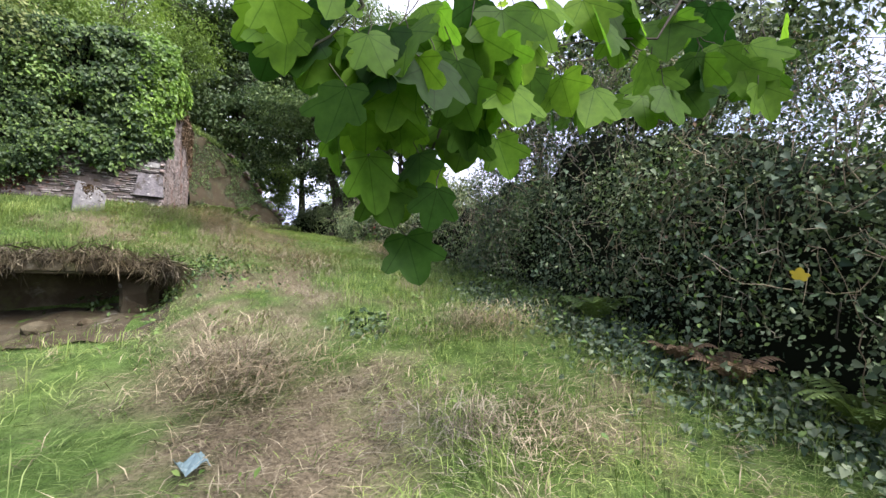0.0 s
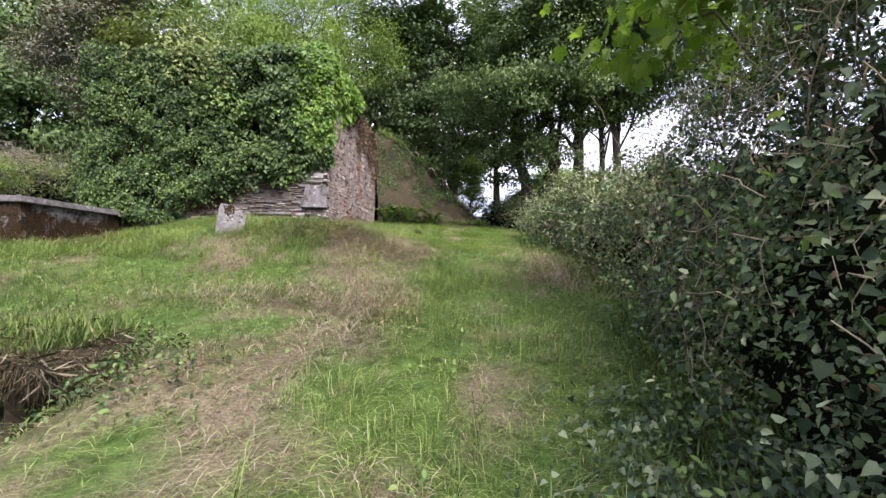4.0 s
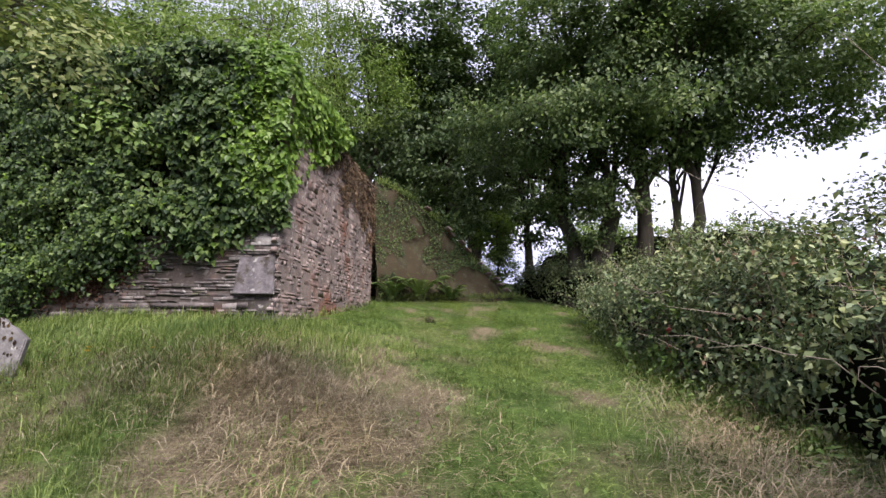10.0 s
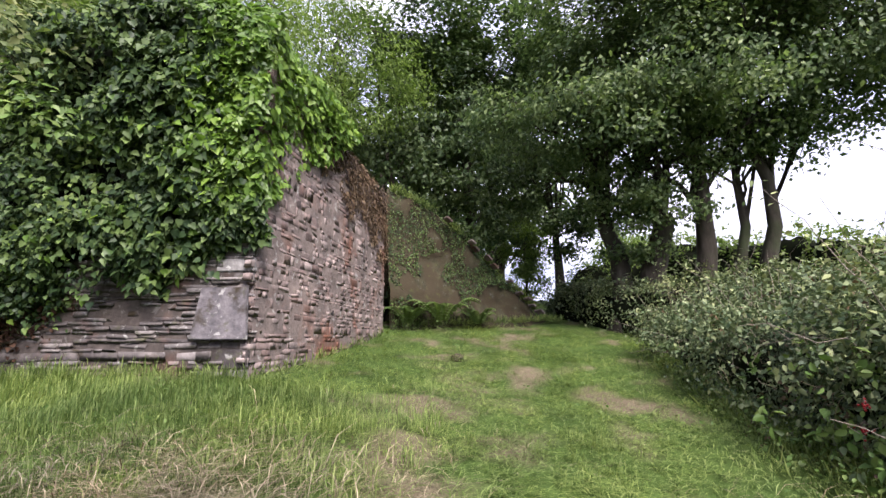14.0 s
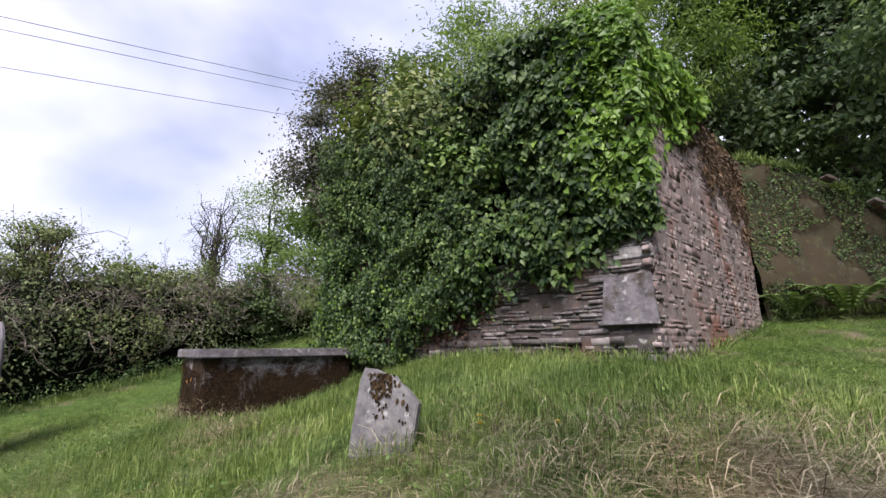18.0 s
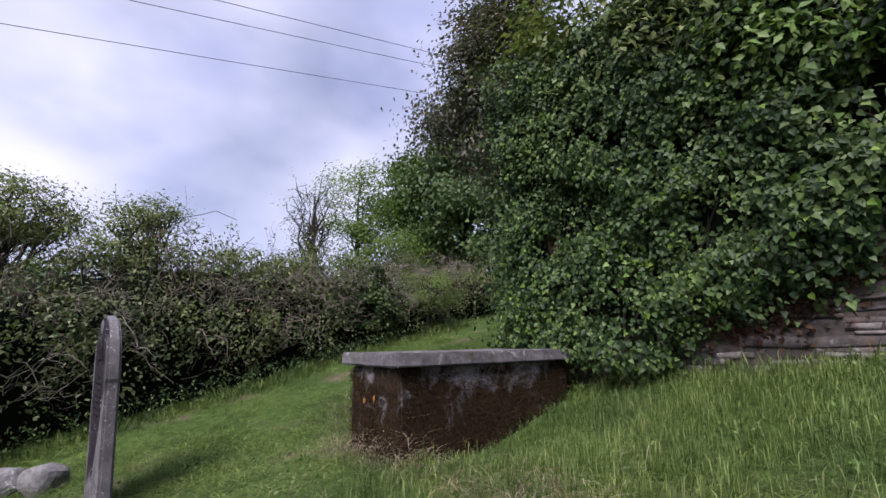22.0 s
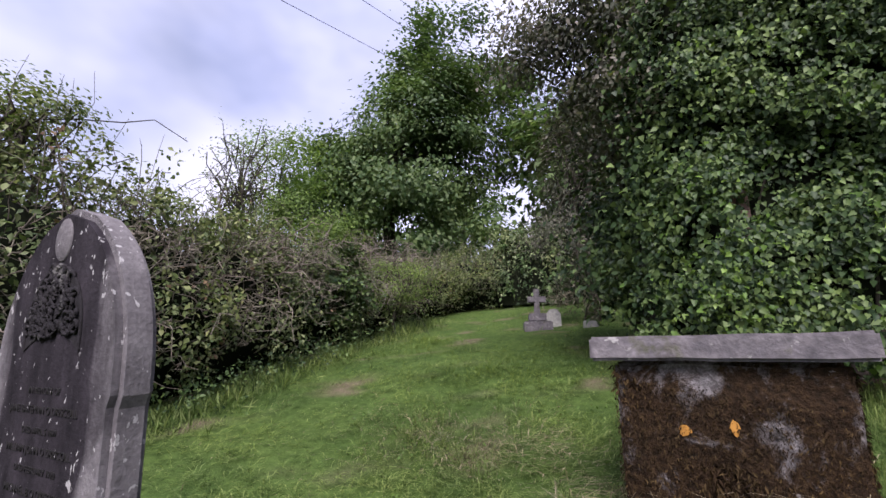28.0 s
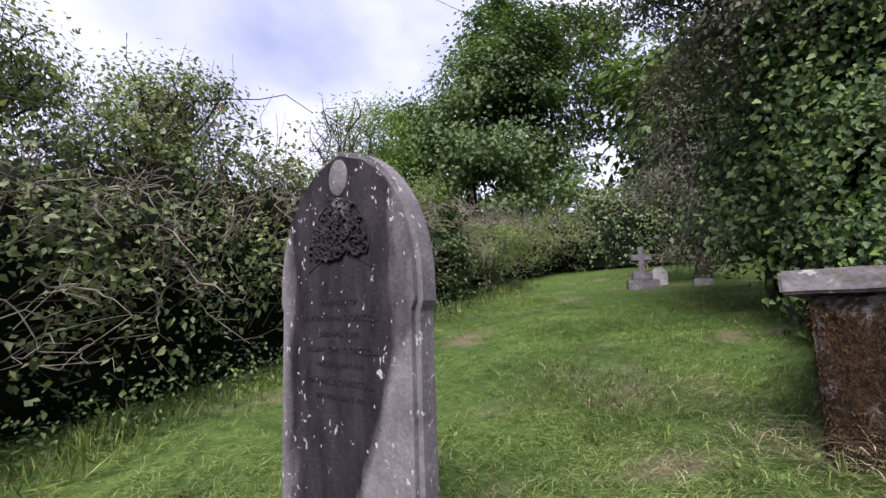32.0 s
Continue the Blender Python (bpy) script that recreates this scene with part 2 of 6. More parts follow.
M_HEDGE_LIGHT = leaf_material("young_bramble", (0.06, 0.11, 0.03), (0.10, 0.17, 0.045), (0.17, 0.23, 0.08), 0.5, 0.3, 0.6)
M_DEEP = leaf_material("shaded_thicket", (0.038, 0.060, 0.030), (0.104, 0.138, 0.066), (0.225, 0.250, 0.135), 0.55, 0.15, 0.5, 0.25)
M_ASH = leaf_material("pale_leaves", (0.075, 0.125, 0.030), (0.12, 0.185, 0.045), (0.19, 0.26, 0.075), 0.5, 0.4, 0.3)
M_SYCAMORE = leaf_material("tree_leaves", (0.042, 0.074, 0.032), (0.086, 0.130, 0.060), (0.175, 0.228, 0.11), 0.5, 0.42, 0.5)
M_FARTREE = leaf_material("far_tree_leaves", (0.040, 0.075, 0.030), (0.070, 0.115, 0.042), (0.125, 0.170, 0.07), 0.55, 0.3, 0.25)
M_YEW = leaf_material("greyish_leaves", (0.052, 0.060, 0.044), (0.095, 0.100, 0.075), (0.18, 0.155, 0.145), 0.6, 0.2, 0.4)
M_BUSH = leaf_material("hawthorn_leaves", (0.056, 0.086, 0.032), (0.108, 0.145, 0.052), (0.21, 0.225, 0.11), 0.6, 0.3, 0.5)
def veined_leaf_material():
    """A thin backlit sycamore leaf: palmate veins, mottled blade, each leaf its own tone."""
    n = Nodes("maple_leaf")
    tone = n.ramp(n.add("ObjectInfo").outputs["Random"], (0.0, (0.016, 0.050, 0.010)), (0.35, (0.060, 0.130, 0.014)), (0.7, (0.095, 0.190, 0.018)), (1.0, (0.14, 0.25, 0.024)))
    sep = n.add("SeparateXYZ")
    n.join(n.add("TexCoord").outputs["Object"], sep.inputs[0])
    side, along = n.math("ABSOLUTE", sep.outputs["X"], 0.0), sep.outputs["Y"]
    near = None
    for a in (0.0, 0.75, 1.45):
        d = n.math("ABSOLUTE", n.math("SUBTRACT", n.math("MULTIPLY", side, math.cos(a)), n.math("MULTIPLY", along, math.sin(a))), 0.0)
        near = d if near is None else n.math("MINIMUM", near, d)
    vein = n.ramp(n.math("MULTIPLY", near, 100.0), (0.05, (0.55, 0.62, 0.5)), (0.22, (1, 1, 1)))
    blotch = n.ramp(n.noise(28.0, 4.0, 0.6), (0.3, (0.72, 0.76, 0.7)), (0.7, (1.15, 1.12, 1.1)))
    col = n.mix(1.0, n.mix(1.0, tone, vein, "MULTIPLY"), blotch, "MULTIPLY")
    return n.surface(col, 0.55, n.noise(60.0, 3.0), 0.002, 0.5, gloss=0.12, translucent=0.7)


M_MAPLE = veined_leaf_material()
M_YELLOW = leaf_material("yellow_leaf", (0.28, 0.21, 0.04), (0.34, 0.26, 0.05), (0.40, 0.31, 0.07), 0.7, 0.3)
M_BROWNLEAF = leaf_material("withered_leaf", (0.050, 0.030, 0.022), (0.105, 0.066, 0.046), (0.18, 0.125, 0.088), 0.85, 0.15)
M_RED = leaf_material("red_berry", (0.16, 0.008, 0.012), (0.24, 0.012, 0.018), (0.32, 0.02, 0.025), 0.35, 0.05)
M_FERN = leaf_material("fern", (0.035, 0.065, 0.018), (0.06, 0.105, 0.026), (0.10, 0.15, 0.045), 0.55, 0.3)
M_BARK = bark_material("bark", (0.020, 0.017, 0.014), (0.065, 0.055, 0.046))
M_TWIG = bark_material("twig", (0.075, 0.060, 0.050), (0.235, 0.205, 0.175))
# near-black colour standing for the shade deep inside hedges and ivy
M_SHADE_CORE = Nodes("near_black_shade").surface((0.007, 0.009, 0.005), 0.95, gloss=0.05)
M_MARKER = stone_material("weathered_marker", (0.13, 0.125, 0.13), (0.155, 0.15, 0.155), (0.175, 0.17, 0.175), 0.3, 5.0)
M_BANK = stone_material("mossy_bank", (0.034, 0.032, 0.018), (0.046, 0.042, 0.024), (0.062, 0.054, 0.032), 0.06, 5.0, moss=0.6)
M_SLATE = stone_material("slate_stone", (0.060, 0.052, 0.053), (0.110, 0.098, 0.098), (0.195, 0.178, 0.178), 0.3, 5.0, moss=-0.2, rust=0.85)
M_RUBBLE = stone_material("rubble_stone", (0.145, 0.104, 0.096), (0.20, 0.157, 0.150), (0.27, 0.225, 0.215), 0.10, 3.0, rust=0.95)
M_MORTAR = stone_material("earth_mortar", (0.17, 0.138, 0.13), (0.185, 0.152, 0.142), (0.20, 0.165, 0.155), 0.35, 3.0, rust=0.75)
M_SLAB = stone_material("pale_slab", (0.19, 0.18, 0.18), (0.23, 0.22, 0.22), (0.26, 0.25, 0.25), 0.5, 5.0)
M_COPING = stone_material("tomb_slab", (0.120, 0.110, 0.122), (0.132, 0.122, 0.134), (0.145, 0.133, 0.146), 0.35, 6.0, moss=-0.40)
M_TOMB = tomb_side_material()
M_HEAD = headstone_material()
M_HEADFACE = stone_material("blackened_headstone_face", (0.016, 0.014, 0.017), (0.016, 0.014, 0.017), (0.016, 0.014, 0.017), 0.1, 3.0)
M_EARTH = stone_material("mossy_earth", (0.055, 0.047, 0.030), (0.068, 0.058, 0.037), (0.085, 0.070, 0.046), 0.12, 2.0, moss=0.5)
M_WIRE = Nodes("wire").surface((0.05, 0.05, 0.055), 0.5)
M_MOSS = leaf_material("dried_moss", (0.009, 0.005, 0.003), (0.024, 0.014, 0.008), (0.060, 0.040, 0.019), 0.9, 0.05, 3.0, 0.1)
M_LICHEN = Nodes("orange_lichen").surface((0.36, 0.17, 0.035), 0.95)
# near-black stands for the shade inside the cut letters
M_LETTER = Nodes("worn_shaded_lettering").surface((0.007, 0.006, 0.007), 0.9)
M_WHITE = stone_material("white_stone", (0.24, 0.24, 0.23), (0.27, 0.27, 0.26), (0.3, 0.3, 0.29), 0.2, 4.0)
M_GROUND_IVY = leaf_material("ground_ivy", (0.018, 0.036, 0.022), (0.056, 0.086, 0.054), (0.16, 0.19, 0.135), 0.6, 0.15, 0.9, 0.15)
M_DRYSTEM = leaf_material("dry_stalk", (0.11, 0.085, 0.065), (0.22, 0.18, 0.14), (0.36, 0.31, 0.25), 0.8, 0.05, 1.5, 0.1)
M_LITTER = Nodes("pale_plastic").surface((0.11, 0.155, 0.17), 0.6, gloss=0.2)
M_DARKTREE = leaf_material("shaded_tree_leaves", (0.022, 0.042, 0.020), (0.050, 0.082, 0.036), (0.11, 0.15, 0.07), 0.5, 0.3, 0.3)
M_OLDSTRAW = leaf_material("old_matted_grass", (0.045, 0.036, 0.027), (0.12, 0.098, 0.075), (0.25, 0.21, 0.165), 0.85, 0.1, 1.2, 0.1)
M_JOINT = stone_material("dark_wall_joint", (0.050, 0.042, 0.040), (0.060, 0.050, 0.047), (0.07, 0.058, 0.054), 0.1, 3.0, rust=0.6)
M_DEADCREEPER = leaf_material("dead_creeper", (0.020, 0.010, 0.008), (0.045, 0.022, 0.016), (0.090, 0.052, 0.040), 0.8, 0.1, 2.0, 0.1)
M_YOUNGTREE = leaf_material("young_sycamore_leaf", (0.085, 0.15, 0.022), (0.13, 0.21, 0.032), (0.20, 0.28, 0.05), 0.5, 0.5, 0.8)
M_ROOTS = leaf_material("dry_roots", (0.045, 0.028, 0.020), (0.10, 0.066, 0.048), (0.17, 0.125, 0.095), 0.9, 0.05, 1.5, 0.1)

# ---- mesh tools ----
rng = np.random.default_rng(7)


def raw_mesh(name, verts, faces, mat):
    """A mesh from an array of points and arrays of faces (each array with one corner count)."""
    me = bpy.data.meshes.new(name)
    verts = np.asarray(verts, np.float32)
    groups = [np.asarray(f, np.int32) for f in (faces if isinstance(faces, list) else [faces])]
    me.vertices.add(len(verts))
    me.vertices.foreach_set("co", verts.ravel())
    loops = np.concatenate([g.ravel() for g in groups])
    totals = np.concatenate([np.full(len(g), g.shape[1], np.int32) for g in groups])
    starts = np.concatenate([[0], np.cumsum(totals)[:-1]]).astype(np.int32)
    me.loops.add(len(loops))
    me.loops.foreach_set("vertex_index", loops)
    me.polygons.add(len(totals))
    me.polygons.foreach_set("loop_start", starts)
    me.polygons.foreach_set("loop_total", totals)
    me.update(calc_edges=True)
    me.materials.append(mat)
    return me


def smooth(me):
    me.polygons.foreach_set("use_smooth", np.ones(len(me.polygons), bool))
    return me


def part(name, data, mat=None, parent=None, label=""):
    """One mesh object, under a thing or under a part; data: a mesh or a bmesh."""
    if isinstance(data, bmesh.types.BMesh):
        me = bpy.data.meshes.new(name)
        data.to_mesh(me)
        data.free()
        data = me
    if mat is not None and not data.materials:
        data.materials.append(mat)
    ob = new(name, data)
    if parent is not None:
        ob.parent = parent
    if label:
        ob["label"] = label
    return ob


def thing(name, label, category, m=None, group="", kind=""):
    ob = tagged(new(name), label, category, group, kind)
    if m is not None:
        ob.matrix_world = m
    return ob


HALF = {
    "oval": [(0, 0), (0.27, 0.30), (0.24, 0.62), (0, 1.0)],
    "ivy": [(0, 0), (0.24, -0.09), (0.45, 0.15), (0.27, 0.55), (0, 1.0)],
    "narrow": [(0, 0), (0.13, 0.4), (0, 1.0)],
    "kite": [(0, 0), (0.30, 0.38), (0, 1.0)],
    "blade": [(0, 0), (0.018, 0.5), (0, 1.0)],
    "thin": [(0, 0), (0.007, 0.5), (0, 1.0)],
    "maple": [(0, 0), (0.11, -0.09), (0.28, -0.10), (0.42, -0.01), (0.51, 0.10), (0.45, 0.20), (0.43, 0.28), (0.57, 0.38), (0.66, 0.55), (0.57, 0.66), (0.43, 0.66), (0.31, 0.62), (0.28, 0.75), (0.21, 0.88), (0.10, 0.96), (0, 1.0)],
}


def leaf_cloud(name, points, facing, sizes, mat, shape="oval", droop=0.5, fold=0.22, tumble=0.5):
    """Many leaves in one mesh: at points, facing about the way given, tips hanging by droop."""
    n = len(points)
    half = np.array(HALF[shape])
    mid = half[[0, -1]]
    side = half[1:-1]
    k = len(side)
    local = np.concatenate([np.c_[mid, np.zeros(2)], np.c_[side, np.full(k, fold) * side[:, 0]], np.c_[-side[:, 0], side[:, 1], fold * side[:, 0]]])
    local[1, 2] -= 0.12
    nor = facing + tumble * rng.normal(size=(n, 3))
    nor /= np.linalg.norm(nor, axis=1, keepdims=True) + 1e-9
    tip = rng.normal(size=(n, 3)) * 0.6
    tip[:, 2] -= droop
    tip -= (tip * nor).sum(1, keepdims=True) * nor
    tip /= np.linalg.norm(tip, axis=1, keepdims=True) + 1e-9
    across = np.cross(tip, nor)
    s = np.asarray(sizes)[:, None, None]
    v = points[:, None, :] + s * (local[None, :, 0:1] * across[:, None] + local[None, :, 1:2] * tip[:, None] + local[None, :, 2:3] * nor[:, None])
    base = (np.arange(n) * (2 + 2 * k))[:, None]
    right = np.array([0, *range(2, 2 + k), 1])
    left = np.array([0, 1, *range(2 + 2 * k - 1, 1 + k, -1)])
    return raw_mesh(name, v.reshape(-1, 3), [base + right, base + left], mat)


def tube(path, radii, sides=7):
    """Points and faces of a tapered tube along a path."""
    path, radii = np.asarray(path, float), np.asarray(radii, float)
    ahead = np.gradient(path, axis=0)
    ahead /= np.linalg.norm(ahead, axis=1, keepdims=True) + 1e-9
    ref = np.where(np.abs(ahead[:, 2:3]) > 0.9, [[1.0, 0, 0]], [[0, 0, 1.0]])
    u = np.cross(ahead, ref)
    u /= np.linalg.norm(u, axis=1, keepdims=True) + 1e-9
    w = np.cross(ahead, u)
    a = np.arange(sides) / sides * 2 * np.pi
    v = path[:, None] + radii[:, None, None] * (np.cos(a)[None, :, None] * u[:, None] + np.sin(a)[None, :, None] * w[:, None])
    i, j = np.meshgrid(np.arange(len(path) - 1), np.arange(sides), indexing="ij")
    jn = (j + 1) % sides
    f = np.stack([i * sides + j, i * sides + jn, (i + 1) * sides + jn, (i + 1) * sides + j], -1).reshape(-1, 4)
    return v.reshape(-1, 3), f


def tubes_mesh(name, tubes, mat):
    vs, fs, at = [], [], 0
    for v, f in tubes:
        vs.append(v)
        fs.append(f + at)
        at += len(v)
    return smooth(raw_mesh(name, np.concatenate(vs), np.concatenate(fs), mat))


def bend(a, b, sag=0.0, wobble=0.0, n=6):
    """A wandering path from a to b."""
    a, b = np.asarray(a, float), np.asarray(b, float)
    t = np.linspace(0, 1, n)[:, None]
    p = a + (b - a) * t
    p[:, 2] += sag * np.sin(np.pi * t[:, 0])
    if wobble:
        p[1:-1] += rng.normal(size=(n - 2, 3)) * wobble
    return p


def fbm(p, scale, octaves=3):
    """Cheap smooth noise of an (n, 3) array, about -1 to 1."""
    out, amp = np.zeros(len(p)), 1.0
    for o in range(octaves):
        q = p * scale * 2.03 ** o + 17.3 * o
        out += amp * (np.sin(q[:, 0] + 1.7 * np.sin(q[:, 1] * 0.83 + 0.4)) * np.cos(q[:, 1] * 0.91 + 1.3 * np.sin(q[:, 2] * 1.1)) + np.sin(q[:, 2] * 1.07 + 1.1 * np.sin(q[:, 0] * 0.77)) * 0.6) * 0.7
        amp *= 0.55
    return out / 1.6


def block(bm, x0, x1, y0, y1, z0, z1, bevel=0.0):
    """A box with softened edges, added to a bmesh."""
    made = bmesh.ops.create_cube(bm, size=1.0, matrix=Matrix.LocRotScale(((x0 + x1) / 2, (y0 + y1) / 2, (z0 + z1) / 2), None, (x1 - x0, y1 - y0, z1 - z0)))
    if bevel:
        es = list({e for v in made["verts"] for e in v.link_edges})
        bmesh.ops.bevel(bm, geom=es, offset=bevel, segments=2, affect="EDGES")
    return bm

# ---- ground ----
KNOTS = np.array([
    (1.1, -12.3, -2.92), (2.8, -11.0, -2.40), (2.5, -9.9, -2.10), (1.5, -9.0, -1.85), (3.2, -9.2, -1.86), (2.5, -7.8, -1.62), (1.4, -7.1, -1.36),
    (3.9, -6.7, -1.48), (2.1, -4.7, -1.04), (3.7, -1.6, -0.54), (3.1, -2.8, -0.81), (1.2, -1.9, -0.42), (0.5, -1.8, -0.02), (0.0, -2.7, -0.44), (-1.3, -3.7, -0.77),
    (-1.5, -2.6, -0.14), (2.3, 2.7, -0.06), (-0.9, 0.7, 0.34), (-3.6, 0.2, 0.32), (-4.2, -1.6, -0.2), (-5.45, -1.5, -0.52), (-6.2, -2.56, -0.42), (-6.4, -5.5, -1.2), (-8.6, -2.2, -0.58),
    (-8.7, -0.7, -0.15), (-10.3, 0.4, 0.30), (-10.1, 4.2, 0.92), (-16.0, 6.0, 1.43), (-11.0, -5.0, -0.82), (-0.5, -7.0, -1.40), (3.2, 10.3, 1.25), (-0.8, 6.2, 0.92), (6.0, -11.0, -2.3)])


def _spread():
    d = np.linalg.norm(KNOTS[:, None, :2] - KNOTS[None, :, :2], axis=2)
    n = len(KNOTS)
    p = np.c_[np.ones(n), KNOTS[:, :2]]
    a = np.block([[-d + 0.0 * np.eye(n) - 0.06 * np.eye(n), p], [p.T, np.zeros((3, 3))]])
    return np.linalg.solve(a, np.r_[KNOTS[:, 2], 0, 0, 0])


SPREAD = _spread()


def step(a, b, v):
    t = np.clip((v - a) / (b - a), 0, 1)
    return t * t * (3 - 2 * t)


def ground_z(x, y):
    x, y = np.atleast_1d(np.asarray(x, float)), np.atleast_1d(np.asarray(y, float))
    cx, cy = np.clip(x, -22, 14), np.clip(y, -17, 18)
    d = np.sqrt((cx[:, None] - KNOTS[:, 0]) ** 2 + (cy[:, None] - KNOTS[:, 1]) ** 2 + 0.04)
    z = -d @ SPREAD[:-3] + SPREAD[-3] + cx * SPREAD[-2] + cy * SPREAD[-1]
    far = np.hypot(x + 3, y + 2)
    k = step(18, 40, far)
    z = z * (1 - k) + k * (np.clip(0.05 * y, -6, 10) - 0.5)
    p = np.c_[x, y, np.zeros(len(x))]
    near = 1 - step(20, 40, far)
    z += near * (0.045 * fbm(p, 1.3) + 0.034 * fbm(p + 5, 4.1) + 0.012 * fbm(p + 2, 11.0, 2))
    z += near * 0.08 * np.exp(-((x - 3.4) ** 2 / 0.5 + (y + 4.6) ** 2 / 0.8))
    z -= 0.30 * step(0.75, 0.35, x) * step(-5, -3.5, x) * step(-9.3, -8.3, y) * step(-6.95, -7.15, y)
    return z


def gz(x, y):
    return float(ground_z(x, y)[0])


def dryness(x, y):
    """0: fresh green, 1: dry cut grass; raked swathes on the mound and along the path, a fresh strip between."""
    p = np.c_[x, y, np.zeros(len(np.atleast_1d(x)))]
    n = 0.62 * fbm(p + 3.1, 1.3) + 0.85 * fbm(p * [1.0, 0.7, 1] + 8.0, 3.1) + 0.40 * fbm(p + 20.0, 8.0, 2)
    here = 0.95 * np.exp(-((x - 0.5) ** 2 / 2.0 + (y + 2.25) ** 2 / 0.9)) + 0.6 * np.exp(-((x - 3.8) ** 2 / 0.5 + (y - 2.9) ** 2 / 1.1)) + 0.10 * np.exp(-((x - 2.0) ** 2 / 5 + (y + 9.4) ** 2 / 6))
    here = here + 0.8 * np.exp(-((x - 4.1) ** 2 / 0.4 + (y + 3.0) ** 2 / 4.0)) + 0.5 * np.exp(-((x - 1.9) ** 2 / 0.25 + (y + 5.0) ** 2 / 4.0)) + 0.55 * np.exp(-((x + 0.9) ** 2 / 2.5 + (y + 3.4) ** 2 / 0.4))
    fresh = 0.8 * np.exp(-((x - 2.6) / 0.26) ** 2) * step(-8.0, -6.5, y) * step(4.0, 2.0, y) + 0.16 * step(-3.0, -4.5, x) + 0.45 * np.exp(-((x + 2.0) ** 2 / 4.0 + (y + 0.8) ** 2 / 1.2))
    return np.clip(step(0.30, 0.78, n + 0.78 * here - fresh), 0, 1)


def ground_sheet():
    def axis(lo, hi, s):
        inner = np.arange(lo, hi + 1e-6, s)
        outer = np.cumsum(0.4 * 1.28 ** np.arange(26))
        return np.r_[lo - outer[::-1], inner, hi + outer]

    xs, ys = axis(-17, 10, 0.21), axis(-15, 13, 0.21)
    gx, gy = np.meshgrid(xs, ys)
    z = ground_z(gx.ravel(), gy.ravel())
    v = np.c_[gx.ravel(), gy.ravel(), z]
    w = len(xs)
    i, j = np.meshgrid(np.arange(len(ys) - 1), np.arange(w - 1), indexing="ij")
    f = np.stack([i * w + j, i * w + j + 1, (i + 1) * w + j + 1, (i + 1) * w + j], -1).reshape(-1, 4)
    me = smooth(raw_mesh("ground", v, f, M_GROUND))
    at = me.attributes.new("dry", "FLOAT", "POINT")
    at.data.foreach_set("value", dryness(v[:, 0], v[:, 1]).astype(np.float32))
    return tagged(new("ground", me), "uneven grassy graveyard slope with dry mown patches", "ground", kind="structure")


ground_sheet()

# ---- the ruined, ivy-grown building ----
CORNER = Vector((-0.89, 0.82, 0.0))
FRONT = Matrix.Translation(CORNER) @ Matrix(((-0.994, 0.108, 0, 0), (-0.108, -0.994, 0, 0), (0, 0, 1, 0), (0, 0, 0, 1)))
GABLE = Matrix.Translation(CORNER) @ Matrix(((0, 1, 0, 0), (-1, 0, 0, 0), (0, 0, 1, 0), (0, 0, 0, 1)))
TOP = 4.2


def wall_body(name, m, u0, u1, thick, z0, z1, label):
    bm = bmesh.new()
    block(bm, u0, u1, -thick, 0.017 if name == "wall_east" else 0.004, z0, z1, 0.02)
    ob = part(name, bm, M_JOINT if name == "wall_south" else M_MORTAR)
    ob.matrix_world = m
    return tagged(ob, label, "wall", kind="structure")


wall_south = wall_body("wall_south", FRONT, 0.03, 5.65, 0.6, -0.4, TOP, "thin-coursed slate wall of a ruin, mostly under ivy")
wall_east = wall_body("wall_east", GABLE, -5.25, -0.03, 0.6, -0.4, TOP, "bare rubble stone gable wall of the ruin")
wall_west = wall_body("wall_west", Matrix.Translation((-6.55, 0.2, 0)) @ Matrix(((0, -1, 0, 0), (1, 0, 0, 0), (0, 0, 1, 0), (0, 0, 0, 1))), 0.0, 5.85, 0.6, -0.4, TOP, "rubble side wall of the ruin hidden by ivy")
wall_north = wall_body("wall_north", Matrix.Translation((-6.5, 6.05, 0)) @ Matrix(((1, 0, 0, 0), (0, 1, 0, 0), (0, 0, 1, 0), (0, 0, 0, 1))), 0.0, 5.5, 0.6, -0.4, TOP, "rubble back wall of the ruin")


def turf_roof():
    xs, ys = np.linspace(-6.4, -1.0, 46), np.linspace(1.05, 6.15, 46)
    gx, gy = np.meshgrid(xs, ys)
    p = np.c_[gx.ravel(), gy.ravel(), np.zeros(gx.size)]
    edge = np.minimum.reduce([(p[:, 0] + 6.4), (-1.0 - p[:, 0]), (p[:, 1] - 1.05), (6.15 - p[:, 1])])
    z = TOP - 0.12 + 0.42 * step(0, 1.1, edge) + 0.12 * fbm(p, 2.2)
    v = np.c_[p[:, :2] + 0.05 * np.c_[fbm(p + 9, 3), fbm(p + 4, 3)], z]
    w = len(xs)
    i, j = np.meshgrid(np.arange(len(ys) - 1), np.arange(w - 1), indexing="ij")
    f = np.stack([i * w + j, i * w + j + 1, (i + 1) * w + j + 1, (i + 1) * w + j], -1).reshape(-1, 4)
    return tagged(new("roof", smooth(raw_mesh("roof", v, f, M_EARTH))), "earth and turf grown over the top of the ruin", "roof", kind="structure")


turf_roof()


def bank_top(u):
    """Height of the wall remnant's raking top, from the gable's end (0) to its foot (1)."""
    return np.interp(u, [0.0, 0.26, 0.53, 0.95, 1.0], [4.75, 4.30, 3.18, 1.30, 1.12])


